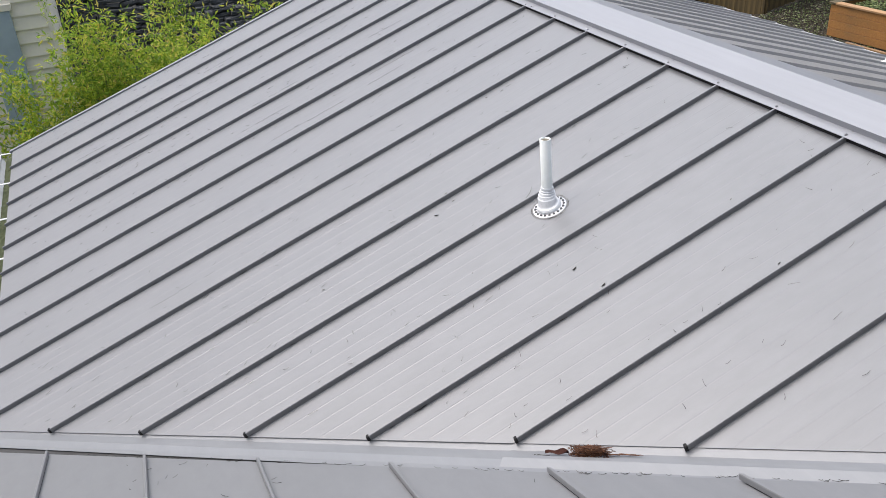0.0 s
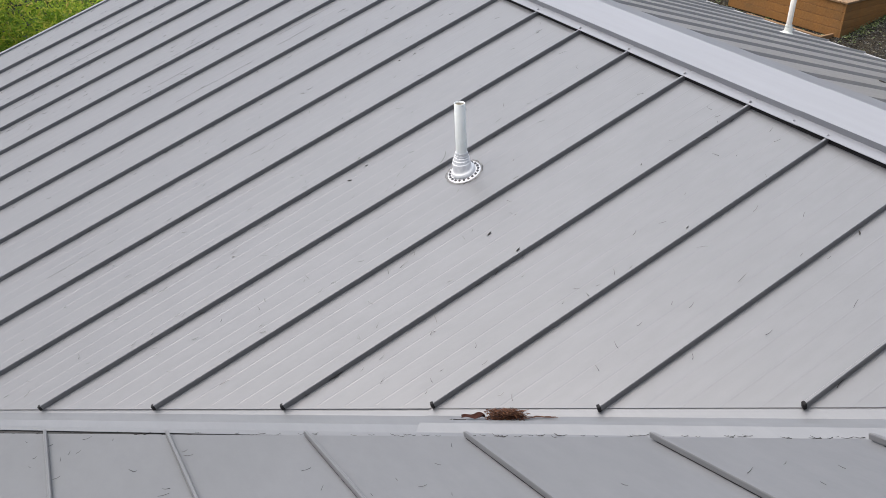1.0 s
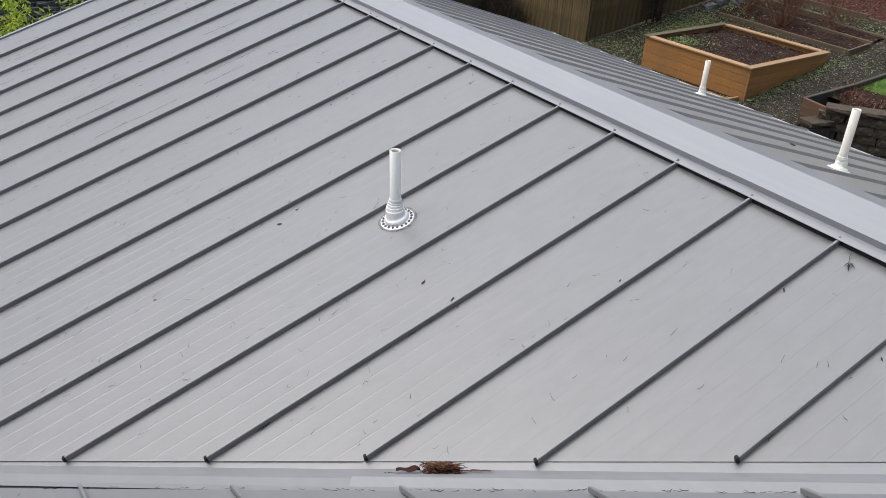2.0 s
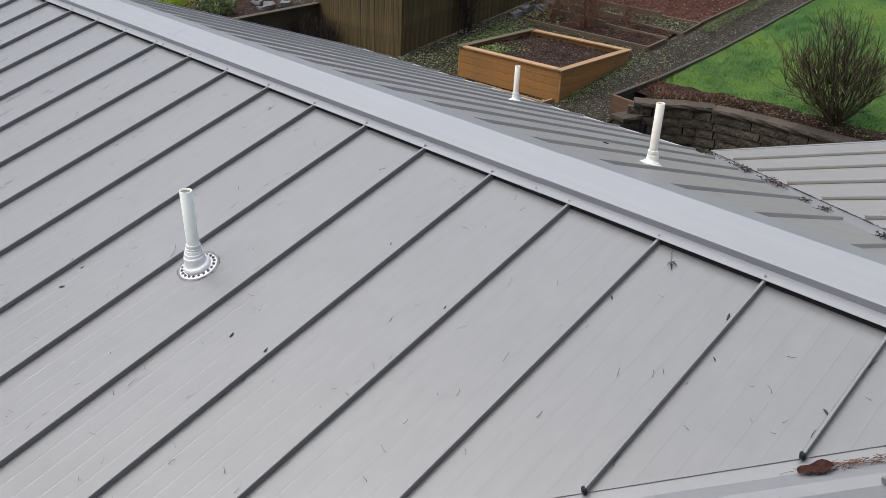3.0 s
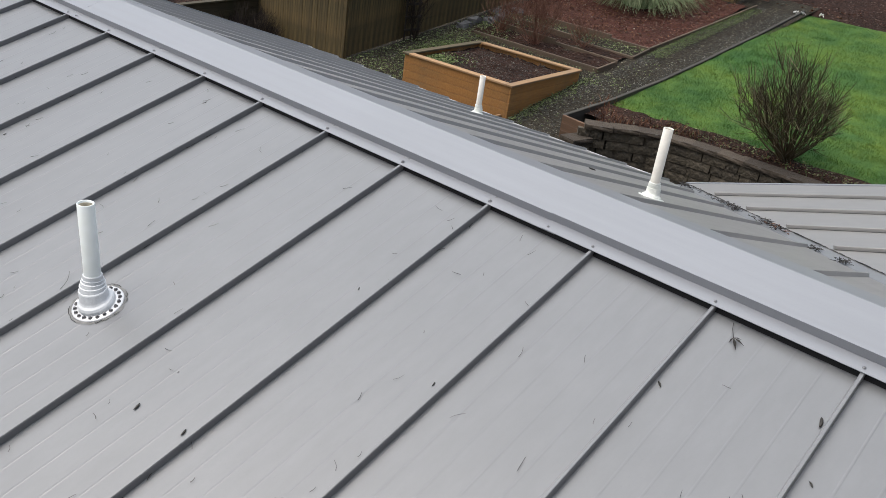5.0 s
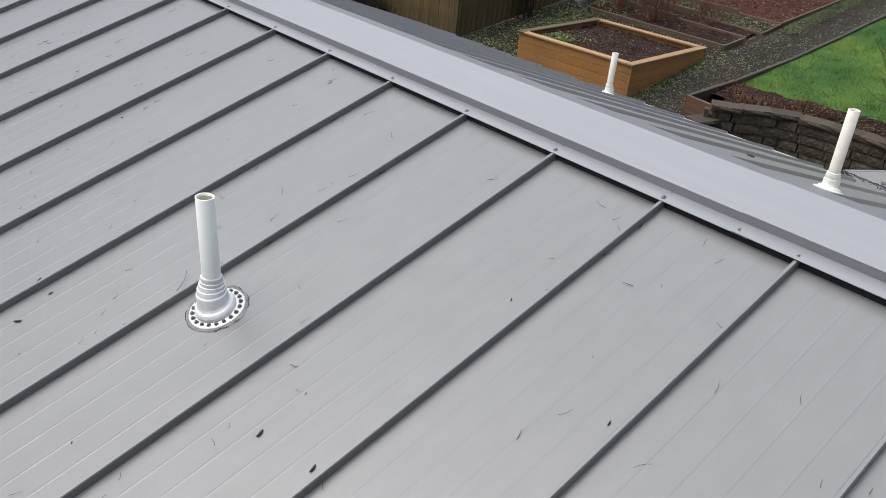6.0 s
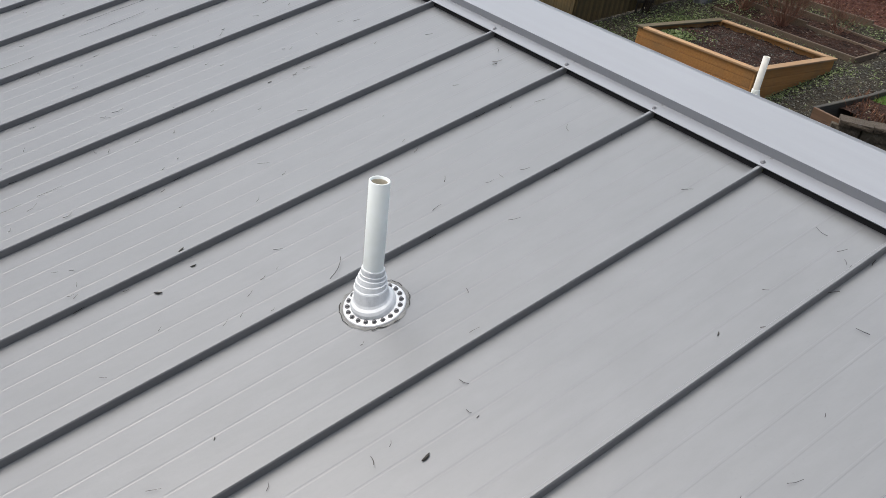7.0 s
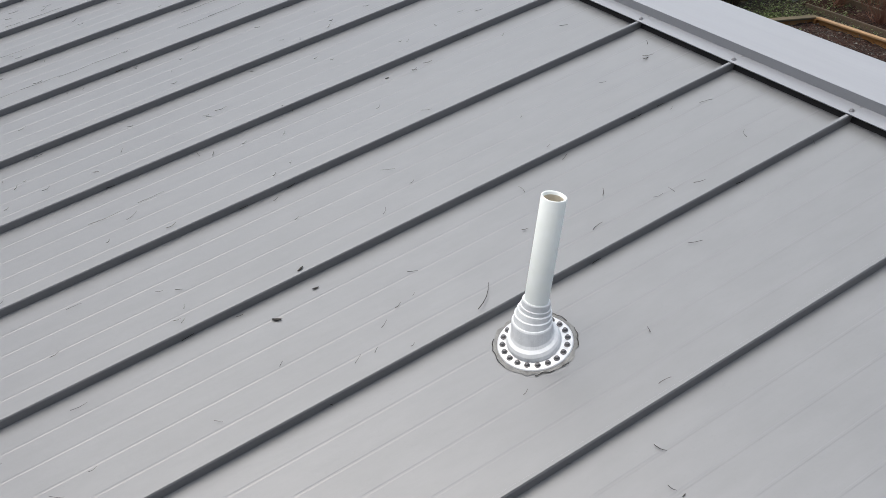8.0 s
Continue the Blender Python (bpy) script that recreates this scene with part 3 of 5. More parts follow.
def vent_pipe(x, y, fn, height, old, lean=(0.0, 0.0, 0.0, 0.0)):
    foot = fn(y, x)
    lab = "white plastic vent pipe in a grey stepped rubber boot" if old else "white plastic vent pipe in a white boot on the roof"
    v = thing("vent_pipe", lab, "vent pipe", foot, "roof vents")
    r = 0.0255 if old else 0.0242
    me = revolve("pipe", [(r, 0.0), (r, 0.07), (r, height), (r - 0.0015, height + 0.001), (r - 0.0042, height), (r - 0.0042, height - 0.2)], M_PVC_OLD if old else M_PVC_CREAM, 32)
    leaning(me, lean)
    child("pipe", me, v)
    me = revolve("pipe_lining", [(r - 0.0046, height - 0.006), (r - 0.0046, height - 0.2), (0.0, height - 0.2)], M_PVC_IN, 32)
    leaning(me, lean)
    child("pipe_lining", me, v, "yellowed inside of the pipe")
    t = tilt(fn)
    rubber = M_EPDM if old else M_PVC
    # the stepped cone leans from the slope's normal to upright
    prof = [(0.0585, 0.003), (0.0600, 0.008), (0.0590, 0.015), (0.0560, 0.0205), (0.0490, 0.0235), (0.0462, 0.028), (0.0445, 0.0500), (0.0432, 0.0525), (0.0408, 0.0530), (0.0402, 0.0635), (0.0370, 0.0645),
            (0.0365, 0.0735), (0.0332, 0.0745), (0.0328, 0.083), (0.0300, 0.084), (0.0304, 0.086), (0.0298, 0.096), (0.0286, 0.098), (0.0242, 0.098)]
    if not old:
        prof = [(0.050, 0.003), (0.0495, 0.010), (0.045, 0.015), (0.037, 0.019), (0.0355, 0.030), (0.0345, 0.050), (0.0315, 0.054), (0.0305, 0.070), (0.0285, 0.074), (0.0282, 0.082), (0.0242, 0.084)]
    me = revolve("boot", prof, rubber, 56, False)
    for q in me.vertices:
        w = min(max((q.co.z - 0.015) / 0.06, 0), 1)
        q.co = (t @ q.co) * (1 - w) + q.co * w
    leaning(me, lean)
    child("boot", me, v, "stepped rubber boot" if old else "white boot")
    rim = 0.0808 if old else 0.066
    me = revolve("flange", [(0.045, 0.0055), (rim - 0.0035, 0.0048), (rim - 0.0005, 0.003), (rim, 0.0002)], M_ALU if old else M_PVC, 48)
    f = child("flange", me, v, "dull metal ring" if old else "")
    f.matrix_basis = t
    if old:
        rng = random.Random(4)
        pts = [0.088 + 0.011 * noise.noise(Vector((i * 0.9, 2.0, 5.0))) + 0.003 * rng.random() for i in range(40)]
        verts = [(0.05 * math.cos(2 * math.pi * i / 40), 0.05 * math.sin(2 * math.pi * i / 40), 0.0028) for i in range(40)]
        verts += [(p * math.cos(2 * math.pi * i / 40), p * math.sin(2 * math.pi * i / 40), 0.0012) for i, p in enumerate(pts)]
        s = child("sealant", mesh_of("sealant", verts, [(i, (i + 1) % 40, 40 + (i + 1) % 40, 40 + i) for i in range(40)], M_SEALANT), v, "dirty cracked sealant")
        s.matrix_basis = t
        # the lifted, dirty edge of the sealant, in short broken runs
        runs = []
        for a0, a1 in ((0.1, 0.7), (0.9, 1.25), (2.35, 3.35), (4.1, 4.55), (4.75, 4.95), (5.5, 6.1)):
            run = []
            for j in range(9):
                a = a0 + (a1 - a0) * j / 8
                p = 0.0885 + 0.006 * noise.noise(Vector((a * 5, 1.0, 2.0))) + 0.002 * rng.random()
                run.append(Vector((p * math.cos(a), p * math.sin(a), 0.002)))
            runs.append((run, 0.0013, 0.0006))
        for run in runs:
            e = child("sealant_crack", strips("sealant_crack", [run], M_MUCK), v, "black lifted edge of the sealant")
            e.matrix_basis = t
        # rain drops clinging to the boot
        verts, faces = [], []
        for j in range(130):
            a, z = rng.uniform(3.3, 5.9), rng.choice((rng.uniform(0.026, 0.05), rng.uniform(0.026, 0.05), rng.uniform(0.006, 0.016)))
            r0 = 0.0455 if z > 0.02 else 0.0598
            c, n_out = Vector((r0 * math.cos(a), r0 * math.sin(a), z)), Vector((math.cos(a), math.sin(a), 0))
            side, sz, q = Vector((-n_out.y, n_out.x, 0)), rng.uniform(0.0005, 0.0012), len(verts)
            verts += [c + side * sz, c + Vector((0, 0, sz)), c - side * sz, c - Vector((0, 0, sz)), c + n_out * sz]
            faces += [(q, q + 1, q + 4), (q + 1, q + 2, q + 4), (q + 2, q + 3, q + 4), (q + 3, q, q + 4)]
        me = smooth(mesh_of("rain_drops", verts, faces, M_DROP))
        for q in me.vertices:
            w = min(max((q.co.z - 0.015) / 0.06, 0), 1)
            q.co = (t @ q.co) * (1 - w) + q.co * w
        leaning(me, lean)
        child("rain_drops", me, v, "small clear rain drops")
        bolt_me = revolve("bolt", [(0.0066, 0.0), (0.0066, 0.0012), (0.0052, 0.0018), (0.0044, 0.002), (0.0042, 0.0058), (0.0034, 0.0066), (0.0, 0.0066)], M_BOLT, 12, False)
        for i in range(20):
            a = 2 * math.pi * (i + 0.3) / 20
            b = child("screw", bolt_me, f)
            b.location = (0.0685 * math.cos(a), 0.0685 * math.sin(a), 0.005)
    return v


vent_pipe(-1.016, -0.124, west, 0.335, True, (-0.035, 0.01, 0.0, 0.019))
vent_pipe(1.584, -0.645, east, 0.358, False)
vent_pipe(3.328, 1.825, east, 0.322, False)


# ---------------------------------------------------------------- ground
def garden_z(x):
    return -3.05 + 0.155 * (min(x, 26) - 9.88)


def lawn_z(x):
    return -2.72 + 0.125 * (min(x, 26) - 10.6)


def sheet(name, x0, x1, y0, y1, nx, ny, fz, material, lab, category, amp=0.015, freq=1.2):
    verts, faces = [], []
    for j in range(ny + 1):
        for i in range(nx + 1):
            x, y = x0 + (x1 - x0) * i / nx, y0 + (y1 - y0) * j / ny
            verts.append((x, y, fz(x) + amp * noise.noise(Vector((x * freq, y * freq, 3.1)))))
    for j in range(ny):
        for i in range(nx):
            a = j * (nx + 1) + i
            faces.append((a, a + 1, a + nx + 2, a + nx + 1))
    return solid(name, smooth(mesh_of(name, verts, faces, material)), lab, category, kind="structure")


sheet("ground", -300, 300, -300, 300, 60, 60, lambda x: -3.95, M_BASE, "bare earth round the house", "ground", 0.0)
garden = sheet("garden_ground", 6.4, 60, 4.72, 45, 160, 120, garden_z, M_GRAVEL, "grey gravel garden ground with scattered white stones", "gravel", 0.03)
for v in garden.data.vertices:      # the ground falls away beyond the corner of the fence
    v.co.z -= 0.4 * min(max((v.co.y - 10.2) / 1.2, 0), 1) * min(max((11.5 - v.co.x) / 1.5, 0), 1)
sheet("soil_bank", 19.88, 60, -30, 20, 120, 60, lambda x: lawn_z(x) + 0.012 + (garden_z(x) + 0.08 - lawn_z(x)) * min((x - 19.88) / 1.4, 1), M_SOIL, "dark leaf-strewn soil behind the lawn", "soil", 0.05)


# ---------------------------------------------------------------- raised cedar bed
def board(name, length, height, thick, material, parent, at, turn=0.0, label="", bevel=0.005):
    b = child(name, box_mesh(name, length, thick, height, material, bevel), parent, label)
    b.matrix_basis = pose(*at, 0, 0, turn)
    return b


M_RAIL_OLD = wood("weathered_rail", (0.10, 0.075, 0.04), (0.17, 0.13, 0.07), 0, (0.07, 0.075, 0.04), 0.6)
BCX, BCY, BTOP, BTURN, L = 10.671, 7.188, -2.495, 3.9, 2.395


def in_bed(u, v):
    """A place in the cedar bed, u along the slope and v across it, from its centre."""
    c, sn = math.cos(radians(BTURN)), math.sin(radians(BTURN))
    return BCX + u * c - v * sn, BCY + u * sn + v * c


bed = thing("raised_bed", "large square cedar raised bed with a flat top rail", "raised bed", (BCX, BCY, BTOP))
bed.rotation_euler = (0, 0, radians(BTURN))
for i in range(4):
    z = -0.035 - 0.142 * (i + 1)
    for sgn in (-1, 1):
        board("board", L, 0.138, 0.04, M_CEDAR_X, bed, (0, sgn * (L / 2 - 0.02), z))
        board("board", L - 0.08, 0.138, 0.04, M_CEDAR_Y, bed, (sgn * (L / 2 - 0.02), 0, z), 90)
for sx in (-1, 1):
    for sy in (-1, 1):
        board("corner_post", 0.09, 0.57, 0.09, M_CEDAR_X, bed, (sx * (L / 2 - 0.09), sy * (L / 2 - 0.09), -0.6))
for sgn in (-1, 1):
    board("top_rail", L + 0.06, 0.035, 0.14, M_RAIL_OLD if sgn > 0 else M_CEDAR_TOP, bed, (0, sgn * (L / 2 - 0.04), -0.035), 0, "olive-grey weathered rail" if sgn > 0 else "")
    board("top_rail", L - 0.23, 0.035, 0.14, M_CEDAR_TOP, bed, (sgn * (L / 2 - 0.04), 0, -0.035), 90)


def mound(name, x0, x1, y0, y1, fz, amp, material, lab, category, n=40):
    bm = bmesh.new()
    bmesh.ops.create_grid(bm, x_segments=n, y_segments=n, size=0.5)
    for v in bm.verts:
        x, y = (x0 + x1) / 2 + v.co.x * (x1 - x0), (y0 + y1) / 2 + v.co.y * (y1 - y0)
        p = Vector((x, y, 0))
        v.co = Vector((x, y, fz(x) + amp * noise.noise(p * 1.6) + amp * 0.5 * noise.noise(p * 6) + amp * 0.35 * noise.noise(p * 19)))
    me = bpy.data.meshes.new(name)
    bm.to_mesh(me)
    bm.free()
    me.materials.append(material)
    return solid(name, smooth(me), lab, category, kind="structure")


inner = mound("bed_soil", -L / 2 + 0.05, L / 2 - 0.05, -L / 2 + 0.05, L / 2 - 0.05, lambda x: 0.0, 0.05, M_SOIL, "dark crumbly soil inside the cedar bed", "soil")
inner.matrix_basis = pose(BCX, BCY, BTOP - 0.11, 0, 0, BTURN)

border = thing("border_board", "low tan timber border on the gravel before the cedar bed", "border", (9.25, 6.85, -3.18))
board("board", 1.65, 0.13, 0.05, M_CEDAR_TOP, border, (0, 0, 0), 92)
board("board", 0.34, 0.13, 0.05, M_CEDAR_TOP, border, (0.19, -0.8, 0.003))


# ---------------------------------------------------------------- low timber beds up the slope
def low_board(x0, y0, x1, y1, height, top=None, lab="weathered low timber edging board on the slope"):
    ln = math.hypot(x1 - x0, y1 - y0)
    cx, cy = (x0 + x1) / 2, (y0 + y1) / 2
    t = thing("edging_board", lab, "edging", (cx, cy, garden_z(cx)), "garden edging")
    ang = math.degrees(math.atan2(y1 - y0, x1 - x0))
    rise = math.degrees(math.atan2(garden_z(x1) - garden_z(x0), ln))
    b = child("board", box_mesh("board", ln, 0.045, height + 0.1, M_TIMBER, 0.006), t)
    b.matrix_basis = pose(0, 0, -0.1, 0, 0, ang) @ pose(0, 0, 0, 0, -rise, 0)
    return t


for spec in ((12.62, 6.1, 12.62, 9.3, 0.10), (12.62, 6.1, 13.24, 6.06, 0.09), (13.3, 6.06, 13.34, 7.65, 0.09), (13.34, 7.65, 13.4, 9.2, 0.14),
             (13.8, 6.0, 13.84, 7.45, 0.06), (13.86, 7.45, 13.92, 9.0, 0.13), (14.5, 6.03, 14.5, 7.0, 0.07), (14.5, 7.0, 14.48, 8.7, 0.13),
             (14.5, 6.03, 16.9, 5.93, 0.08), (16.9, 5.93, 19.3, 5.86, 0.08), (13.8, 6.0, 14.5, 6.03, 0.07)):
    low_board(*spec)
mound("bed_soil", 12.64, 13.3, 6.12, 9.4, lambda x: garden_z(x) + 0.04, 0.05, M_SOIL, "dark soil in a low timber bed", "soil")
mound("bed_soil", 13.36, 13.82, 6.12, 9.5, lambda x: garden_z(x) + 0.03, 0.05, M_SOIL, "dark soil strip between timbers", "soil")
mound("mulch_bed", 14.54, 19.13, 6.0, 10.0, lambda x: garden_z(x) + 0.045, 0.06, M_MULCH, "red-brown bark mulch bed", "mulch", 70)
# edging of the lawn along the path
M_EDGING = wood("dark_wet_edging", (0.03, 0.027, 0.022), (0.075, 0.066, 0.052), 0, (0.06, 0.065, 0.05), 0.5)
EDGE_X, EDGE_Y = (9.68, 10.9, 12.7, 14.5, 15.7, 17.2, 19.9), (4.86, 4.77, 4.76, 4.78, 4.82, 4.85, 4.9)


def edge_y(x):
    return float(np.interp(x, EDGE_X, EDGE_Y))


def edge_top(x):
    return max(garden_z(x) + 0.07 - 0.03 * min(max((x - 16) / 2, 0), 1), lawn_z(x) + 0.04 + 0.085 * min(max((12.5 - x) / 2.8, 0), 1))


for x0, x1 in zip(EDGE_X, EDGE_X[1:]):
    mx, my, ln = (x0 + x1) / 2, (edge_y(x0) + edge_y(x1)) / 2, math.hypot(x1 - x0, edge_y(x1) - edge_y(x0))
    t = thing("edging_board", "dark wet timber edging between path and lawn", "edging", (mx, my, (edge_top(x0) + edge_top(x1)) / 2 - 0.3), "garden edging")
    b = child("board", box_mesh("board", ln, 0.07, 0.3, M_EDGING, 0.008), t)
    b.matrix_basis = pose(0, 0, 0, 0, 0, math.degrees(math.atan2(edge_y(x1) - edge_y(x0), x1 - x0))) @ pose(0, 0, 0, 0, -math.degrees(math.atan2(edge_top(x1) - edge_top(x0), ln)), 0)
M_RETAIN = wood("weathered_retaining_board", (0.09, 0.05, 0.028), (0.15, 0.085, 0.048), 0, (0.05, 0.042, 0.03), 0.6)
# retaining board at the corner of the lawn
rb = thing("retaining_board", "short wooden retaining boards at the lawn's corner", "retaining board", (9.625, 4.61, -3.09))
for i in range(3):
    board("board", 0.5, 0.125, 0.05, M_RETAIN, rb, (0, 0, i * 0.128), 81)


# ---------------------------------------------------------------- curved block wall
CURVE = [(9.62, 4.40), (9.75, 4.2), (10.05, 3.88), (10.31, 3.5), (10.43, 2.95), (10.48, 2.3), (10.48, 1.5), (10.48, 0.5), (10.48, -1.0), (10.48, -3.0), (10.48, -6.0)]


def along(path, d):
    for (ax, ay), (bx, by) in zip(path, path[1:]):
        ln = math.hypot(bx - ax, by - ay)
        if d <= ln:
            return ax + (bx - ax) * d / ln, ay + (by - ay) * d / ln, math.degrees(math.atan2(by - ay, bx - ax))
        d -= ln
    return bx, by, math.degrees(math.atan2(by - ay, bx - ax))


LONG = sum(math.hypot(b[0] - a[0], b[1] - a[1]) for a, b in zip(CURVE, CURVE[1:]))
wall = thing("retaining_wall", "curved dark brown split-face block wall with flat capstones", "retaining wall", (0, 0, 0), kind="structure")
rng = random.Random(11)


def rough_block(name, sx, sy, sz, material, seed, amp):
    bm = bmesh.new()
    bmesh.ops.create_cube(bm, size=1.0)
    bmesh.ops.subdivide_edges(bm, edges=bm.edges[:], cuts=1, use_grid_fill=True)
    for v in bm.verts:
        v.co = Vector((v.co.x * sx, v.co.y * sy, v.co.z * sz))
        k = noise.noise_vector(v.co * 9 + Vector((seed * 7.3, 0, 0)))
        corner = sum(abs(abs(c) - h / 2) < 1e-4 for c, h in zip(v.co, (sx, sy, sz)))
        v.co += k * amp
        if corner >= 2:
            v.co *= 0.955
        elif abs(v.co.z) < sz * 0.2:
            v.co.y *= 1.1
    me = bpy.data.meshes.new(name)
    bm.to_mesh(me)
    bm.free()
    me.materials.append(material)
    return me


blocks = [rough_block("block", w, 0.26, 0.148, M_BLOCK, i, 0.010) for i, w in enumerate((0.40, 0.28, 0.40, 0.20, 0.34))]
widths = (0.40, 0.28, 0.40, 0.20, 0.34)
for c in range(7):
    d = -0.1 + 0.13 * (c % 2)
    while d < LONG - 0.3:
        i = rng.randrange(5)
        x, y, a = along(CURVE, max(d + widths[i] / 2, 0))
        b = child("block", blocks[i], wall)
        back = 0.018 * c
        b.matrix_basis = pose(x - back * math.sin(radians(a)), y + back * math.cos(radians(a)), -2.84 - 0.15 * c, 0, 0, a + rng.uniform(-1, 1))
        d += widths[i] + 0.002
cap_me = [rough_block("capstone", 0.475, 0.33, 0.08, M_CAPSTONE, 20 + i, 0.004) for i in range(3)]
d = 0.0
while d < LONG - 0.3:
    x, y, a = along(CURVE, d + 0.22)
    b = child("capstone", cap_me[rng.randrange(3)], wall)
    b.matrix_basis = pose(x, y, -2.72, 0, 0, a)
    d += 0.446
# a stepped end of two lower capped blocks
for c in range(3):
    b = child("block", blocks[0], wall)
    b.matrix_basis = pose(9.40, 4.36, -3.06 - 0.15 * c, 0, 0, -13)
b = child("capstone", cap_me[0], wall)
b.matrix_basis = pose(9.40, 4.37, -2.93, 0, 0, -13)
# paving in front of the wall
sheet("patio", 4.3, 10.6, -10, 4.74, 12, 30, lambda x: -3.9, M_GRAVEL, "dark wet gravel below the block wall", "gravel", 0.0)


# ---------------------------------------------------------------- fence
def fence_run(x0, y0, x1, y1, height, base_fn, lab):
    ln = math.hypot(x1 - x0, y1 - y0)
    ang = math.degrees(math.atan2(y1 - y0, x1 - x0))
    t = thing("fence", lab, "fence", (x0, y0, 0))
    t.rotation_euler = (0, 0, radians(ang))
    n = int(ln / 0.145)
    for i in range(n):
        d = (i + 0.5) * ln / n
        gx = x0 + (x1 - x0) * d / ln
        b = child("board", fence_boards[i % 4], t)
        b.matrix_basis = pose(d, rng.uniform(-0.004, 0.004), base_fn(gx) + 0.03, 0, rng.uniform(-0.4, 0.4), 0) @ Matrix.Diagonal((1, 1, height / 1.8, 1))
    for i in range(int(ln / 2.4) + 1):
        d = min(i * 2.4, ln)
        gx = x0 + (x1 - x0) * d / ln
        p = child("post", post_me, t)
        p.matrix_basis = pose(d, 0.07, base_fn(gx) - 0.1)
    for h in (0.3, 1.5):
        g0, g1 = base_fn(x0), base_fn(x1)
        rr = child("rail", box_mesh("rail", ln, 0.04, 0.09, M_FENCE, 0.004), t)
        rr.matrix_basis = pose(ln / 2, 0.035, (g0 + g1) / 2 + h, 0, -math.degrees(math.atan2(g1 - g0, ln)), 0)
    return t


fence_boards = [box_mesh("board", 0.147, 0.018, 1.80 + 0.02 * i, M_FENCE, 0.0015) for i in range(4)]
post_me = box_mesh("post", 0.09, 0.09, 2.0, M_FENCE, 0.005)
fence_run(9.6, 10.1, 19.95, 10.4, 1.8, garden_z, "tall weathered brown cedar board fence, stained and damp")
fence_run(9.54, 12.95, 9.6, 10.1, 2.15, lambda x: garden_z(9.6) - 0.36, "tall weathered brown cedar board fence panel")
fence_run(20.4, 6.4, 19.17, 6.4, 1.8, garden_z, "short end panel of a brown cedar board fence")
fence_run(19.15, 10.3, 19.15, 6.42, 1.8, lambda x: garden_z(19.15), "tall weathered brown cedar board fence at the back")

M_DARKWOOD = wood("dark_wet_wood", (0.018, 0.013, 0.008), (0.045, 0.032, 0.02), 2, (0.012, 0.012, 0.008), 0.5)
trellis = thing("trellis", "narrow dark wooden trellis leaning on the fence", "trellis", (11.35, 10.0, garden_z(11.35)))
for dx in (-0.2, 0.0, 0.2):
    board("upright", 0.045, 1.7, 0.02, M_DARKWOOD, trellis, (dx, 0, 0))
for i in range(6):
    board("crosspiece", 0.5, 0.05, 0.02, M_DARKWOOD, trellis, (0, -0.015, 0.2 + 0.27 * i))

# low timber wall running west from the end of the fence, with a soil terrace behind it
tw = thing("timber_wall", "low dark weathered timber retaining wall with a flat rail", "timber wall", (8.0, 12.65, -3.6))
for i in range(6):
    board("timber", 3.1, 0.185, 0.09, M_OLDWALL, tw, (0, 0, 0.188 * i), 10.3)
board("rail", 3.1, 0.035, 0.15, M_OLDWALL, tw, (0, -0.01, 1.13), 10.3)
terrace = mound("terrace_soil", -1.9, 1.55, 0.0, 3.6, lambda x: 0.0, 0.05, M_SOIL, "dark soil behind a low timber wall", "soil")
terrace.matrix_basis = pose(7.9, 12.72, -2.53, 0, 0, 10.3)


# ---------------------------------------------------------------- plants
def twiggy(name, at, height, spread, stems, seed, material, lab, category, r=0.011, fork=4, drift=(0.0, 0.0)):
    rr = random.Random(seed)
    t = thing(name, lab, category, at)
    for s in range(stems):
        curves = []
        a = rr.uniform(0, 2 * math.pi)
        el = math.asin(rr.uniform(0.34, 1.0))
        k = rr.uniform(0.84, 1.03)
        p0 = Vector((rr.gauss(0, 0.05), rr.gauss(0, 0.05), 0))
        out = spread * math.cos(el) * k * 1.25
        tip = Vector((out * math.cos(a) + drift[0], out * math.sin(a) + drift[1], height * (0.18 + 0.82 * math.sin(el)) * k))
        mid = p0.lerp(tip, 0.5) + Vector((0.22 * out * math.cos(a), 0.22 * out * math.sin(a), -0.02))
        pts = []
        for i in range(6):
            u = i / 5
            p = p0 * (1 - u) ** 2 + mid * 2 * u * (1 - u) + tip * u * u
            pts.append(p + Vector((rr.gauss(0, 0.032), rr.gauss(0, 0.032), rr.gauss(0, 0.02))) * min(u * 3, 1))
        curves.append((pts, r * rr.uniform(0.7, 1.1), r * 0.25))
        for f in range(fork):
            i = rr.randrange(2, 5)
            d = (pts[i + 1] - pts[i]).normalized() + rand_dir(rr, 0.35) * 0.75
            ln = height * rr.uniform(0.1, 0.22)
            q = [pts[i], pts[i] + d * ln * 0.5 + rand_dir(rr) * 0.02, pts[i] + d * ln + rand_dir(rr) * 0.03 + Vector((0, 0, 0.03))]
            curves.append((q, r * 0.5, r * 0.2))
            for g in range(2):
                d2 = d.normalized() + rand_dir(rr, 0.4) * 0.6
                curves.append(([q[1], q[1] + d2 * ln * 0.35, q[1] + d2 * ln * 0.6 + Vector((0, 0, 0.02))], r * 0.3, r * 0.15))
        child("branch", strips("branch", curves, material), t)
    return t


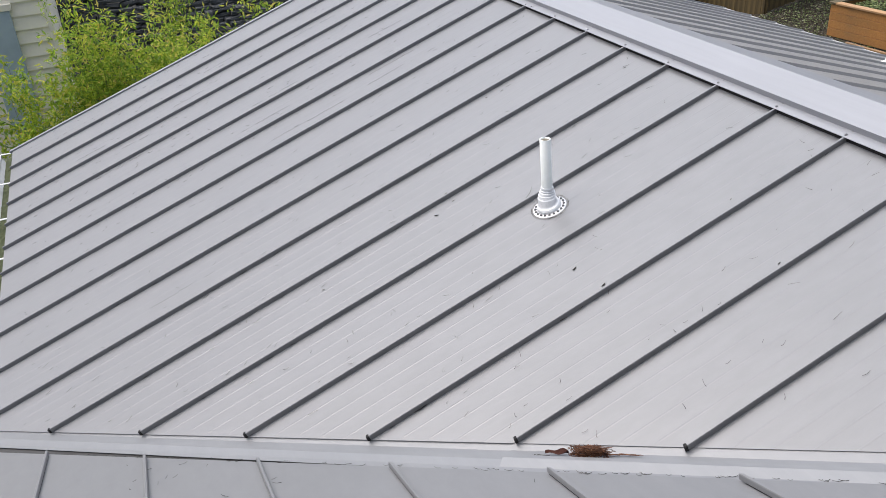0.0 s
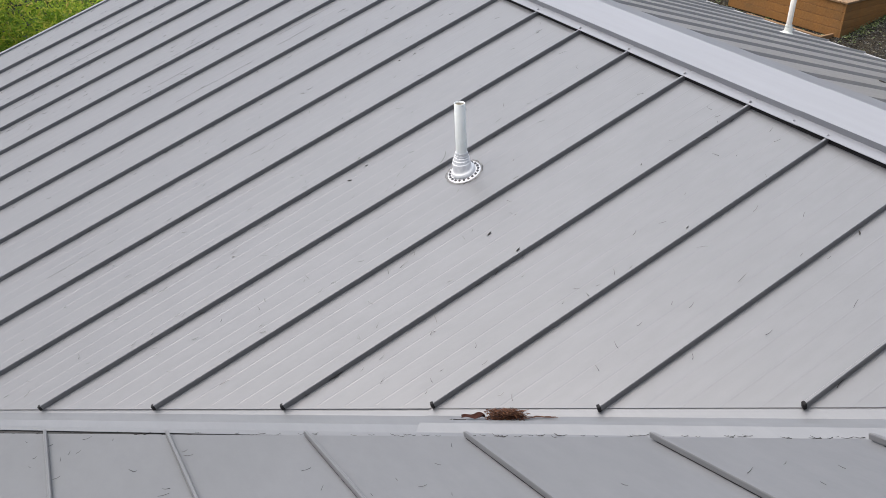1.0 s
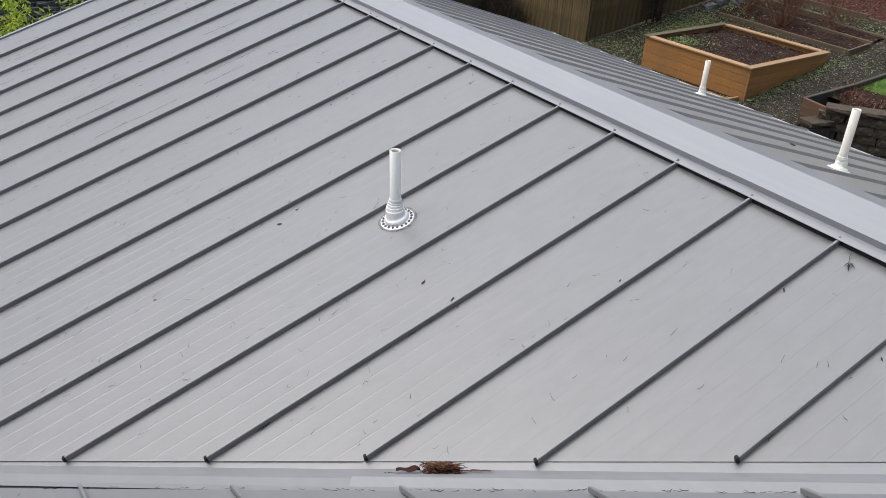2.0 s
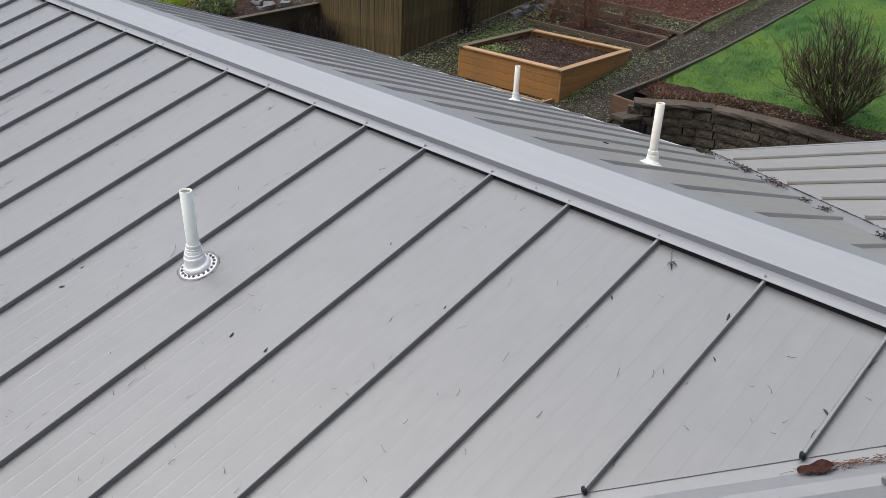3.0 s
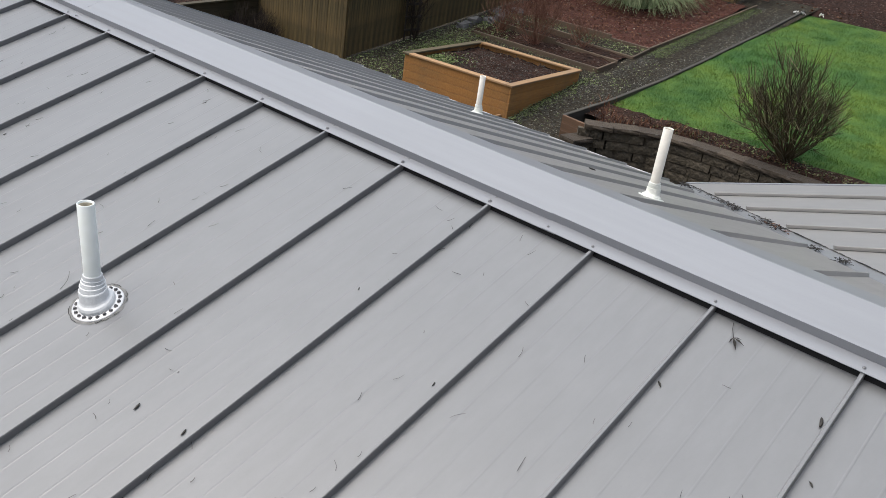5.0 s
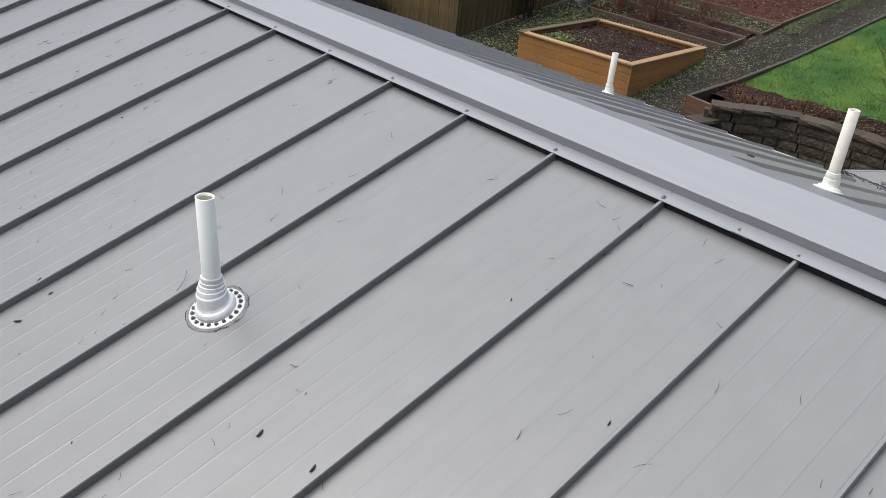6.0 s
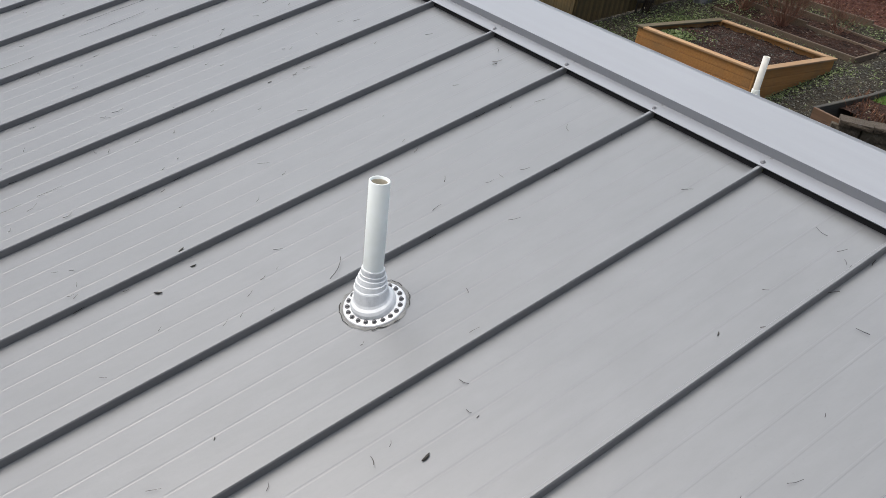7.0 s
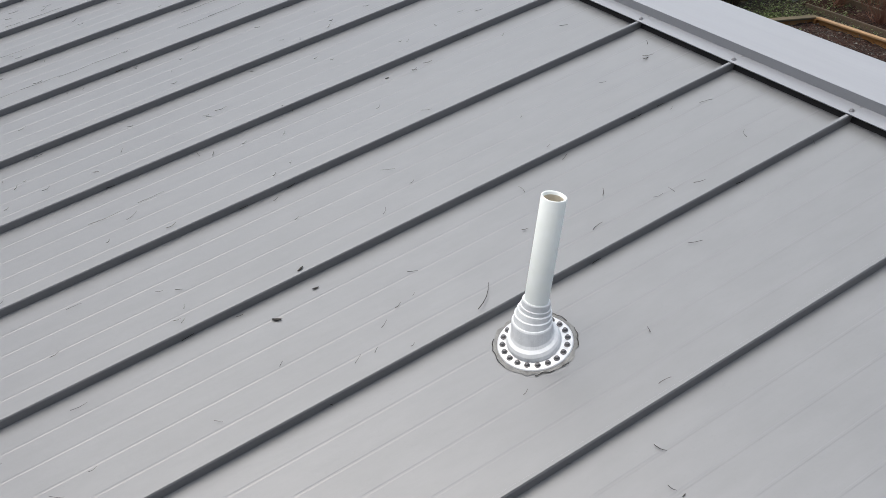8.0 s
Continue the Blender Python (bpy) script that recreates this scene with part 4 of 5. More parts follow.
twiggy("bare_shrub", (11.02, 1.6, lawn_z(11.02)), 1.72, 0.76, 78, 14, M_TWIG, "leafless brown twiggy shrub on the lawn's edge", "shrub", 0.012, 8, (-0.13, 0.17))
twiggy("bare_shrub", (12.98, 7.95, garden_z(12.98)), 1.35, 0.55, 60, 6, M_REDTWIG, "leafless reddish twiggy shrub in a low bed", "shrub", 0.0055, 6)
twiggy("bare_shrub", (13.62, 7.1, garden_z(13.62)), 0.8, 0.42, 32, 7, M_REDTWIG, "small leafless reddish shrub in a low bed", "shrub", 0.005, 6)
twiggy("bare_shrub", (13.15, 9.0, garden_z(13.15)), 1.15, 0.5, 44, 8, M_REDTWIG, "leafless reddish twiggy shrub by the fence", "shrub", 0.005, 6)
twiggy("dark_shrub", (8.85, 12.2, -3.62), 1.15, 0.6, 130, 9, M_DARKTWIG, "dark dense leafless shrub before a timber wall", "shrub", 0.009, 5)


twiggy("bare_vine", (11.4, 9.93, garden_z(11.4)), 1.7, 0.3, 22, 19, M_DARKTWIG, "bare brown vine climbing a narrow trellis", "vine", 0.007, 5)


def blades(name, spots, material):
    """Single bent grass blades: (root, tip, width)."""
    n = len(spots)
    verts, faces = [], []
    for root, tip, w in spots:
        b = len(verts)
        d = tip - root
        side = Vector((-d.y, d.x, 0))
        side = side.normalized() * w if side.length > 1e-6 else Vector((w, 0, 0))
        mid = root.lerp(tip, 0.55) + Vector((0, 0, d.length * 0.18))
        verts += [root - side, root + side, mid + side * 0.8, mid - side * 0.8, tip]
        faces += [(b, b + 1, b + 2, b + 3), (b + 3, b + 2, b + 4)]
    return mesh_of(name, verts, faces, material)


clump = thing("grass_clump", "large arching clump of long green grass in red mulch", "ornamental grass", (17.2, 7.95, garden_z(17.2)))
rr = random.Random(21)
spots = []
for i in range(1500):
    a = rr.uniform(0, 2 * math.pi)
    r0, ln = 0.35 * math.sqrt(rr.random()), rr.uniform(0.7, 1.35)
    root = Vector((r0 * math.cos(a), r0 * math.sin(a), 0))
    peak = root + Vector((0.45 * ln * math.cos(a), 0.45 * ln * math.sin(a), 0.75 * ln * rr.uniform(0.5, 1.0)))
    end = root + Vector((ln * math.cos(a + rr.gauss(0, 0.2)), ln * math.sin(a + rr.gauss(0, 0.2)), rr.uniform(0.0, 0.5) * ln))
    spots.append(([root, root.lerp(peak, 0.6) + Vector((0, 0, 0.12 * ln)), peak, end], 0.007, 0.002))
child("foliage", strips("foliage", spots, M_BLADE), clump)

# lawn grass
rr = random.Random(31)
nr = np.random.RandomState(3)
N = 240000
gx = 10.5 + 9.3 * nr.rand(N) ** 1.2
gy = -4.0 + 9.15 * nr.rand(N)
LAWN_Y, LAWN_X = (-14, 2.0, 2.5, 3.55, 4.13, 4.9), (11.11, 11.11, 11.13, 11.03, 10.95, 10.9)
edge = np.interp(gy, LAWN_Y, LAWN_X) + 0.04 * np.sin(gy * 2.3) + 0.03 * np.sin(gy * 7.1) + 0.06 * nr.randn(N)
keep = (gy < np.interp(gx, EDGE_X, EDGE_Y) - 0.03) & (gx > edge)
gx, gy = gx[keep], gy[keep]
M = len(gx)
ang, hgt = nr.rand(M) * 6.283, 0.006 + 0.012 * nr.rand(M)
lean_x, lean_y = np.cos(ang) * hgt * 1.1, np.sin(ang) * hgt * 1.1
gz = -2.72 + 0.125 * (gx - 10.6)
wd = 0.0055
gv = np.empty((M * 3, 3))
gv[0::3] = np.stack([gx - np.sin(ang) * wd, gy + np.cos(ang) * wd, gz - 0.01], 1)
gv[1::3] = np.stack([gx + np.sin(ang) * wd, gy - np.cos(ang) * wd, gz - 0.01], 1)
gv[2::3] = np.stack([gx + lean_x, gy + lean_y, gz + hgt + 0.012], 1)
gf = np.arange(M * 3).reshape(-1, 3)
solid("grass", mesh_of("grass", gv.tolist(), gf.tolist(), M_GRASS), "short wet green lawn grass", "grass", kind="stuff")

# lawn and the soil strip between wall and lawn
def wall_x(y):
    for (ax, ay), (bx, by) in zip(CURVE, CURVE[1:]):
        if by <= y <= ay:
            return ax + (bx - ax) * (ay - y) / (ay - by)
    return CURVE[0][0] + min((y - CURVE[0][1]) * 1.7, 0.46) if y > CURVE[0][1] else CURVE[-1][0]


def behind_wall(name, off0, off1, x1, y0, y1, nx, ny, lift, amp, material, lab, category):
    verts, faces = [], []
    for j in range(ny + 1):
        y = y0 + (y1 - y0) * j / ny
        a = wall_x(y) + off0
        e = x1 if x1 else float(np.interp(y, LAWN_Y, LAWN_X)) + off1 + 0.08 * noise.noise(Vector((0, y * 2.7, 8)))
        for i in range(nx + 1):
            x = a + (e - a) * i / nx
            yy = y if y < 4 else 4 + (y - 4) * (edge_y(x) - 4) / (y1 - 4)
            verts.append((x, yy, lawn_z(x) + lift + amp * noise.noise(Vector((x * 3, y * 3, 1.0)))))
    for j in range(ny):
        for i in range(nx):
            q = j * (nx + 1) + i
            faces.append((q, q + 1, q + nx + 2, q + nx + 1))
    return solid(name, smooth(mesh_of(name, verts, faces, material)), lab, category, kind="structure")


behind_wall("lawn", 0.42, 0, 19.9, -14, 5.2, 70, 90, 0.0, 0.02, M_TURF, "wet green lawn sloping up from a block wall", "lawn")
behind_wall("bed_soil", 0.12, 0.02, 0, -6.0, 5.2, 8, 120, 0.025, 0.03, M_SOIL, "dark leaf-strewn soil behind the block wall", "soil")
rr = random.Random(41)
spots = []
for i in range(650):
    far = rr.random() < 0.35
    y = rr.uniform(-1, 3.4) if far else rr.uniform(2.9, 4.95)
    x = wall_x(y) + 0.22 + abs(rr.gauss(0, 0.16)) + (0.42 * max(y - 3.2, 0) * rr.random() if not far else 0)
    p = Vector((x, y, lawn_z(x) + 0.02))
    up = rr.uniform(0.01, 0.07) if far else rr.uniform(0.03, 0.14)
    spots.append((p, p + Vector((rr.gauss(0, 0.06), rr.gauss(0, 0.06), up)), 0.006))
solid("dead_perennials", blades("dead_perennials", spots, M_DEADLEAF), "withered red-brown stalks behind the wall", "dead plants", kind="stuff")


def litter(name, n, region, fz, size, material, lab, category, seed, flat=0.6):
    rr = random.Random(seed)
    sp = []
    for i in range(n):
        x, y = region(rr)
        d = Vector((rr.gauss(0, 1), rr.gauss(0, 1), rr.gauss(0, 0.35))).normalized()
        nrm = (Vector((0, 0, 1)) + rand_dir(rr) * flat).normalized()
        ln = size * rr.uniform(0.5, 1.3)
        sp.append((Vector((x, y, fz(x) + rr.uniform(0.0, 0.05))), d, nrm, ln, ln * 0.6))
    return solid(name, leaves(name, sp, material), lab, category, kind="stuff")


M_BITS = leafy("mixed_leaf_bits", [(0.0, (0.03, 0.02, 0.014)), (0.6, (0.10, 0.055, 0.035)), (0.85, (0.12, 0.15, 0.05)), (1.0, (0.3, 0.25, 0.2))], 0.8)
M_PALE = leafy("pale_leaf_bits", [(0.0, (0.12, 0.09, 0.07)), (0.7, (0.24, 0.19, 0.15)), (1.0, (0.4, 0.36, 0.3))], 0.8)


def around_bed(r):
    while True:
        x, y = r.uniform(8.9, 14.5), r.uniform(5.2, 10.0)
        u, v = x - BCX, y - BCY
        if abs(u + v * 0.068) < L / 2 + 0.1 and abs(v - u * 0.068) < L / 2 + 0.1:
            continue
        if y > 8.5 or (x < 9.4 and y > 5.9) or (13.9 < x < 14.45 and y > 6.1) or (y < 5.9 and r.random() < 0.12) or (11.9 < x < 12.6 and r.random() < 0.4):
            return x, y


litter("ground_cover", 900, lambda r: (lambda y: (wall_x(y) + 0.18 + 0.5 * r.random(), y))(r.uniform(-3, 3.5)), lambda x: lawn_z(x) + 0.03, 0.04, M_COVER, "low olive weeds on the soil behind the wall", "weeds", 60)
litter("ground_cover", 750, lambda r: in_bed(r.uniform(-1.25, 1.4), -1.24 - abs(r.gauss(0, 0.13))), lambda x: garden_z(x) + 0.02, 0.04, M_COVER, "small yellow-green weeds along the foot of the cedar bed", "weeds", 63)
litter("ground_cover", 5200, around_bed, lambda x: garden_z(x) + 0.02, 0.045, M_COVER, "small green weeds on the gravel by the fence", "weeds", 51)
litter("ground_cover", 1300, lambda r: (11.25 + r.gauss(0, 0.45), 9.15 + r.gauss(0, 0.2)), lambda x: garden_z(x) + 0.03, 0.045, M_MOSSY, "bright green weeds between cedar bed and fence", "weeds", 59)
litter("ground_cover", 3200, lambda r: (14.2 + 4.8 * r.random(), 5.9 - 0.34 * r.random() ** 1.5), lambda x: garden_z(x) + 0.02, 0.034, M_MOSSY, "yellow-green moss and weeds along the path", "weeds", 52)
litter("ground_cover", 800, lambda r: in_bed(-0.98 + 0.75 * abs(r.gauss(0, 0.5)), 0.98 - abs(r.gauss(0, 0.32))), lambda x: BTOP - 0.1, 0.05, M_MOSSY, "green weeds in the cedar bed", "weeds", 53)
litter("leaf_litter", 1500, lambda r: (r.uniform(19.85, 26.5), r.uniform(-6, 6.4)), lambda x: garden_z(x), 0.1, M_DEADLEAF, "brown leaf litter behind the lawn", "leaf litter", 54)
litter("mulch_chips", 2600, lambda r: (r.uniform(14.6, 19.1), r.uniform(6.05, 9.9)), lambda x: garden_z(x) + 0.05, 0.06, M_DEADLEAF, "loose red-brown bark chips", "mulch", 55)
litter("leaf_bits", 420, lambda r: (r.uniform(14.6, 19.0), r.uniform(6.05, 9.9)), lambda x: garden_z(x) + 0.06, 0.06, M_PALE, "pale dry leaf bits on the mulch", "leaf bits", 57)
litter("soil_crumbs", 1100, lambda r: in_bed(r.uniform(-1.05, 1.05), r.uniform(-1.05, 1.05)), lambda x: BTOP - 0.1, 0.035, M_PEBBLE, "pale crumbs and leaf bits on the soil", "soil crumbs", 56)


def pebbles(name, n, region, fz, seed, lab):
    rr = random.Random(seed)
    verts, faces = [], []
    for i in range(n):
        x, y = region(rr)
        s = rr.uniform(0.006, 0.018)
        b = len(verts)
        c = Vector((x, y, fz(x) + s * 0.3))
        verts += [c + Vector((s * rr.uniform(0.7, 1.4), 0, 0)), c + Vector((0, s * rr.uniform(0.7, 1.4), 0)), c - Vector((s, 0, 0)), c - Vector((0, s, 0)), c + Vector((0, 0, s * 0.8))]
        faces += [(b, b + 1, b + 4), (b + 1, b + 2, b + 4), (b + 2, b + 3, b + 4), (b + 3, b, b + 4)]
    return solid(name, mesh_of(name, verts, faces, M_PEBBLE), lab, "gravel", kind="stuff")


litter("leaf_litter", 900, lambda r: (lambda y: (wall_x(y) + 0.2 + abs(r.gauss(0, 0.2)) + 0.4 * min(max(y - 3.2, 0), 1.5) * r.random(), y))(r.uniform(-3, 4.9)), lambda x: lawn_z(x) + 0.03, 0.045, M_BITS, "brown and pale leaf bits on the soil behind the wall", "leaf litter", 58)
pebbles("path_gravel", 7500, lambda r: (8.6 + 10.8 * r.random(), 5.43 + r.choice((-1, 1)) * 0.48 * r.random() ** 0.55), lambda x: garden_z(x) + 0.01, 61, "loose grey and white gravel of the garden path")
pebbles("path_gravel", 5000, lambda r: (r.uniform(8.2, 12.6), r.uniform(5.3, 10.1)), lambda x: garden_z(x) + 0.01, 62, "loose grey and white gravel round the cedar bed")

rock_me = [rough_block("rock", 0.34 - 0.05 * i, 0.22, 0.13, M_ROCK, 40 + i, 0.06) for i in range(4)]
rr = random.Random(71)
for i in range(6):
    x = 12.85 + 0.34 * i + rr.uniform(-0.1, 0.1)
    rk = solid("rock", rock_me[i % 4], "rough dark grey rock at the foot of the fence", "rock", group="rocks by the fence")
    rk.matrix_basis = pose(x, 9.75 + rr.uniform(-0.2, 0.15), garden_z(x) + 0.06, 0, 0, rr.uniform(0, 360))
for i, (x, y) in enumerate(((8.3, 13.25), (8.6, 13.5), (8.95, 13.35), (8.45, 13.75))):
    rk = solid("rock", rock_me[i % 4], "rough grey rock on the soil behind a timber wall", "rock", group="rocks behind the timber wall")
    rk.matrix_basis = pose(x, y, -2.5, 0, 0, 70 * i)
for i, (x, y) in enumerate(((19.5, 4.98), (19.55, 4.82), (19.75, 4.45))):
    fl = thing("white_flower", "small white flowers at the far corner of the lawn", "flower", (x, y, lawn_z(x) + 0.01), "white flowers")
    rr2 = random.Random(80 + i)
    sp = [(Vector((rr2.gauss(0, 0.03), rr2.gauss(0, 0.03), 0.08)), rand_dir(rr2, 0.5), Vector((0, 0, 1)), 0.05, 0.04) for _ in range(12)]
    child("blossom", leaves("blossom", sp, M_WHITE), fl)
    child("stalk", strips("stalk", [([Vector((0, 0, 0)), Vector((0.01, 0, 0.05)), Vector((0.0, 0.01, 0.09))], 0.006, 0.003)], M_GRASS), fl, "green stalk")


# ---------------------------------------------------------------- neighbour and shrubs beyond the west rake
nb = thing("neighbour_house", "neighbouring house wall in cream lap siding with a blue-grey door", "house", (-3.36, 10.0, -3.95))
lap_me = None
for i in range(20):
    verts = [(-6.0, 0.0, 0.0), (0, 0.0, 0.0), (0, 0.0, 0.19), (-6.0, 0.0, 0.19), (-6.0, -0.03, 0.0), (0, -0.03, 0.0), (0, -0.006, 0.19), (-6.0, -0.006, 0.19)]
    if lap_me is None:
        lap_me = mesh_of("siding_board", verts, [(4, 5, 6, 7), (0, 1, 5, 4), (3, 7, 6, 2), (1, 2, 6, 5), (0, 4, 7, 3)], M_SIDING)
    b = child("siding_board", lap_me, nb)
    b.location = (0, 0, 0.19 * i)
board("wall", 6.0, 3.9, 0.12, M_SIDING, nb, (-3.0, 0.063, 0))
board("wall", 5.0, 3.9, 0.12, M_SIDING, nb, (-0.06, 2.6, 0), 90)
board("corner_trim", 0.07, 3.9, 0.03, M_SIDING, nb, (0.0, -0.03, 0))
door = board("door", 0.42, 2.05, 0.05, M_BLUEPOST, nb, (-0.68, -0.05, 0.9), 0, "blue-grey painted door")
board("frame", 0.5, 0.09, 0.06, M_SIDING, door, (0, -0.005, 2.05))


def leafy_bush(name, at, size, n, seed, material, lab, leaf=0.075, low=0.3):
    rr = random.Random(seed)
    sp, stems = [], []
    for s in range(int(n / 80)):
        a, rad = rr.uniform(0, 6.283), math.sqrt(rr.random())
        tip = Vector((size[0] * rad * math.cos(a), size[1] * rad * math.sin(a), size[2] * rr.uniform(0.45, 1.0) * (1 - 0.25 * rad)))
        root = Vector((tip.x * 0.45, tip.y * 0.45, 0))
        mid = root.lerp(tip, 0.5) + Vector((tip.x * 0.05, tip.y * 0.05, 0.05))
        if s % 4 == 0:
            stems.append(([root, mid, tip], 0.005, 0.002))
        knots = []
        for i in range(8):
            u = rr.uniform(low, 1.02)
            knots.append((root.lerp(mid, u * 2) if u < 0.5 else mid.lerp(tip, u * 2 - 1)) + rand_dir(rr, 0.3) * rr.uniform(0.05, 0.2))
        for i in range(80):
            k = knots[i % 8]
            p = k + rand_dir(rr) * rr.uniform(0.0, 0.085)
            d = (p - k + rand_dir(rr, -0.3) * 0.06).normalized()
            ln = leaf * rr.uniform(0.6, 1.4)
            sp.append((p, d, rand_dir(rr, 1.2), ln, ln * 0.3))
    t = thing(name, lab, "shrub", at)
    tagged(child("branchwork", strips("branchwork", stems, M_TWIG), t, "thin brown branches"), kind="stuff")
    child("foliage", leaves("foliage", sp, material), t)
    return t


leafy_bush("leafy_shrub", (-2.95, 8.3, -3.95), (0.5, 0.6, 3.85), 15000, 91, M_LEAF, "tall bushy bright green and yellow feathery shrub", 0.078)
leafy_bush("leafy_shrub", (-2.3, 8.2, -3.95), (0.6, 0.6, 3.45), 14000, 92, M_LEAF, "tall bushy bright green feathery shrub beside the rake", 0.078)
leafy_bush("leafy_shrub", (-3.78, 8.6, -3.95), (0.55, 0.4, 3.1), 3200, 93, M_LEAF, "bright green feathery shrub leaning before the siding", 0.085, 0.85)
leafy_bush("leafy_shrub", (-1.6, 8.6, -3.95), (0.6, 0.6, 3.2), 10000, 94, M_LEAF, "bushy yellow-green feathery shrub", 0.085)
leafy_bush("leafy_shrub", (-1.75, 9.9, -3.95), (0.55, 0.5, 4.3), 5200, 99, M_LEAF, "tall loose yellow-green feathery shrub before dark stones", 0.08)
leafy_bush("leafy_shrub", (-0.7, 9.6, -3.95), (0.6, 0.6, 3.5), 4500, 95, M_LEAF, "bushy green feathery shrub", 0.085)
leafy_bush("leafy_shrub", (7.15, 13.4, -2.55), (0.5, 0.45, 0.5), 2400, 96, M_COVER, "green leafy shrub behind a timber wall")
leafy_bush("leafy_shrub", (6.45, 14.2, -2.55), (0.6, 0.55, 0.6), 2600, 97, M_LEAF, "bright green leafy shrub behind a timber wall")
sw = thing("stone_wall", "dark stacked stone bank behind the shrubs", "stone wall", (-1.5, 12.2, -3.95))
rr = random.Random(98)
slate_me = [rough_block("stone", 0.42 - 0.06 * i, 0.26, 0.075, M_SLATE, 60 + i, 0.035) for i in range(4)]
for c in range(36):
    d = -2.2 + rr.uniform(0, 0.3)
    while d < 3.6:
        i = rr.randrange(4)
        b = child("stone", slate_me[i], sw)
        b.matrix_basis = pose(d, 0.062 * c + rr.uniform(-0.07, 0.07), 0.06 + 0.078 * c, rr.uniform(-8, 8), rr.uniform(-6, 6), rr.uniform(-14, 14))
        d += 0.40 - 0.055 * i


# ---------------------------------------------------------------- litter on the roof
def on_west(x, y, h=0.0):
    return west(y, x, h)


rr = random.Random(101)
DOWN = Vector((-1, 0, -PITCH)).normalized()
UPN = Vector((-PITCH, 0, 1)).normalized()


def lying(x, y, a, ln, bend, fn=on_west, h=0.003):
    """A bent needle lying on a slope."""
    u, v = math.cos(a), math.sin(a)
    pts = []
    for i in range(5):
        s = (i / 4 - 0.5) * ln
        o = bend * ln * (1 - (2 * i / 4 - 1) ** 2)
        pts.append(fn(x + u * s - v * o, y + v * s + u * o, h + 0.002 * abs(2 * i / 4 - 1)))
    return pts


def needle(rr):
    """Length and thickness: mostly short thin bits, now and then a long or stout one."""
    ln = rr.choice((rr.uniform(0.010, 0.02), rr.uniform(0.016, 0.03), rr.uniform(0.022, 0.042)))
    return ln, rr.uniform(0.0006, 0.0011) * (1.25 if rr.random() < 0.12 else 1.0)


curves = [(lying(-1.026, 0.062, 0.77, 0.085, -0.08, h=0.006), 0.0012, 0.0007)]
for i in range(860):
    x, y = rr.uniform(-3.6, -0.05), rr.uniform(-2.9, 4.9)
    if x < west_low(y) + 0.05 or (x + 1.016) ** 2 + (y + 0.124) ** 2 < 0.012:
        continue
    ln, r = needle(rr)
    curves.append((lying(x, y, rr.gauss(0.35, 0.75), ln, rr.uniform(-0.12, 0.12)), r, r * 0.6))
    if rr.random() < 0.05:
        ln2 = ln * rr.uniform(0.5, 0.9)
        curves.append((lying(x + rr.gauss(0, 0.006), y + rr.gauss(0, 0.006), rr.uniform(0, 3.1), ln2, rr.uniform(-0.1, 0.1)), r, r * 0.6))
# caught along the seams
for i in range(170):
    k = rr.randrange(-11, 8)
    y = seam_y(k) + rr.choice((-0.011, 0.011))
    x = rr.uniform(-3.2, -0.1)
    if x > west_low(y):
        curves.append((lying(x, y, rr.gauss(0, 0.25), rr.uniform(0.015, 0.04), 0.1), 0.0012, 0.0007))
# long thin runs of grit washed down the sheets
for i in range(15):
    x, y = rr.uniform(-3.2, -0.6), rr.uniform(0.9, 4.8)
    for j in range(rr.randrange(2, 5)):
        ln = rr.uniform(0.05, 0.16)
        curves.append((lying(x + j * 0.13, y + rr.gauss(0, 0.006), rr.gauss(0.0, 0.03), ln, rr.uniform(-0.03, 0.03)), 0.0008, 0.0004))
solid("pine_needles", strips("pine_needles", curves, M_NEEDLE), "dry brown needles scattered over the roof", "pine needles", kind="stuff")
curves = []
for i in range(330):
    x, y = rr.uniform(-3.2, 0.0), rr.uniform(-4.2, -0.2)
    if y < near_low(x) - 0.02:
        curves.append((lying(x, y, rr.uniform(0, 3.1), rr.uniform(0.014, 0.036), rr.uniform(-0.09, 0.09), near), 0.0009, 0.0006))
for i in range(110):
    x = rr.uniform(-3.4, -0.1)
    y = near_low(x) + rr.uniform(0.0, 0.02)
    curves.append((lying(x, y, 2.356 + rr.gauss(0, 0.3), rr.uniform(0.012, 0.032), 0.1, near, 0.0), 0.001, 0.0006))
solid("pine_needles", strips("pine_needles", curves, M_NEEDLE), "dry brown needles lying along the valley", "pine needles", kind="stuff")


def pod(at, a, ln):
    """A dark shrivelled seed or curled leaf scrap."""
    bm = bmesh.new()
    bmesh.ops.create_icosphere(bm, subdivisions=2, radius=0.5)
    for v in bm.verts:
        v.co = Vector((v.co.x * ln, v.co.y * ln * 0.26 + 0.25 * ln * v.co.x ** 2, v.co.z * ln * 0.2 + ln * 0.1)) + noise.noise_vector(v.co * 6) * ln * 0.03
    me = bpy.data.meshes.new("seed_pod")
    bm.to_mesh(me)
    bm.free()
    me.materials.append(M_POD)
    ob = solid("seed_pod", me, "small dark shrivelled seed pod on the metal roof", "seed pod", group="seed pods")
    ob.matrix_basis = Matrix.Translation(at) @ pose(0, 0, 0, 0, -18.4, 0) @ pose(0, 0, 0, 0, 0, a)
    return ob


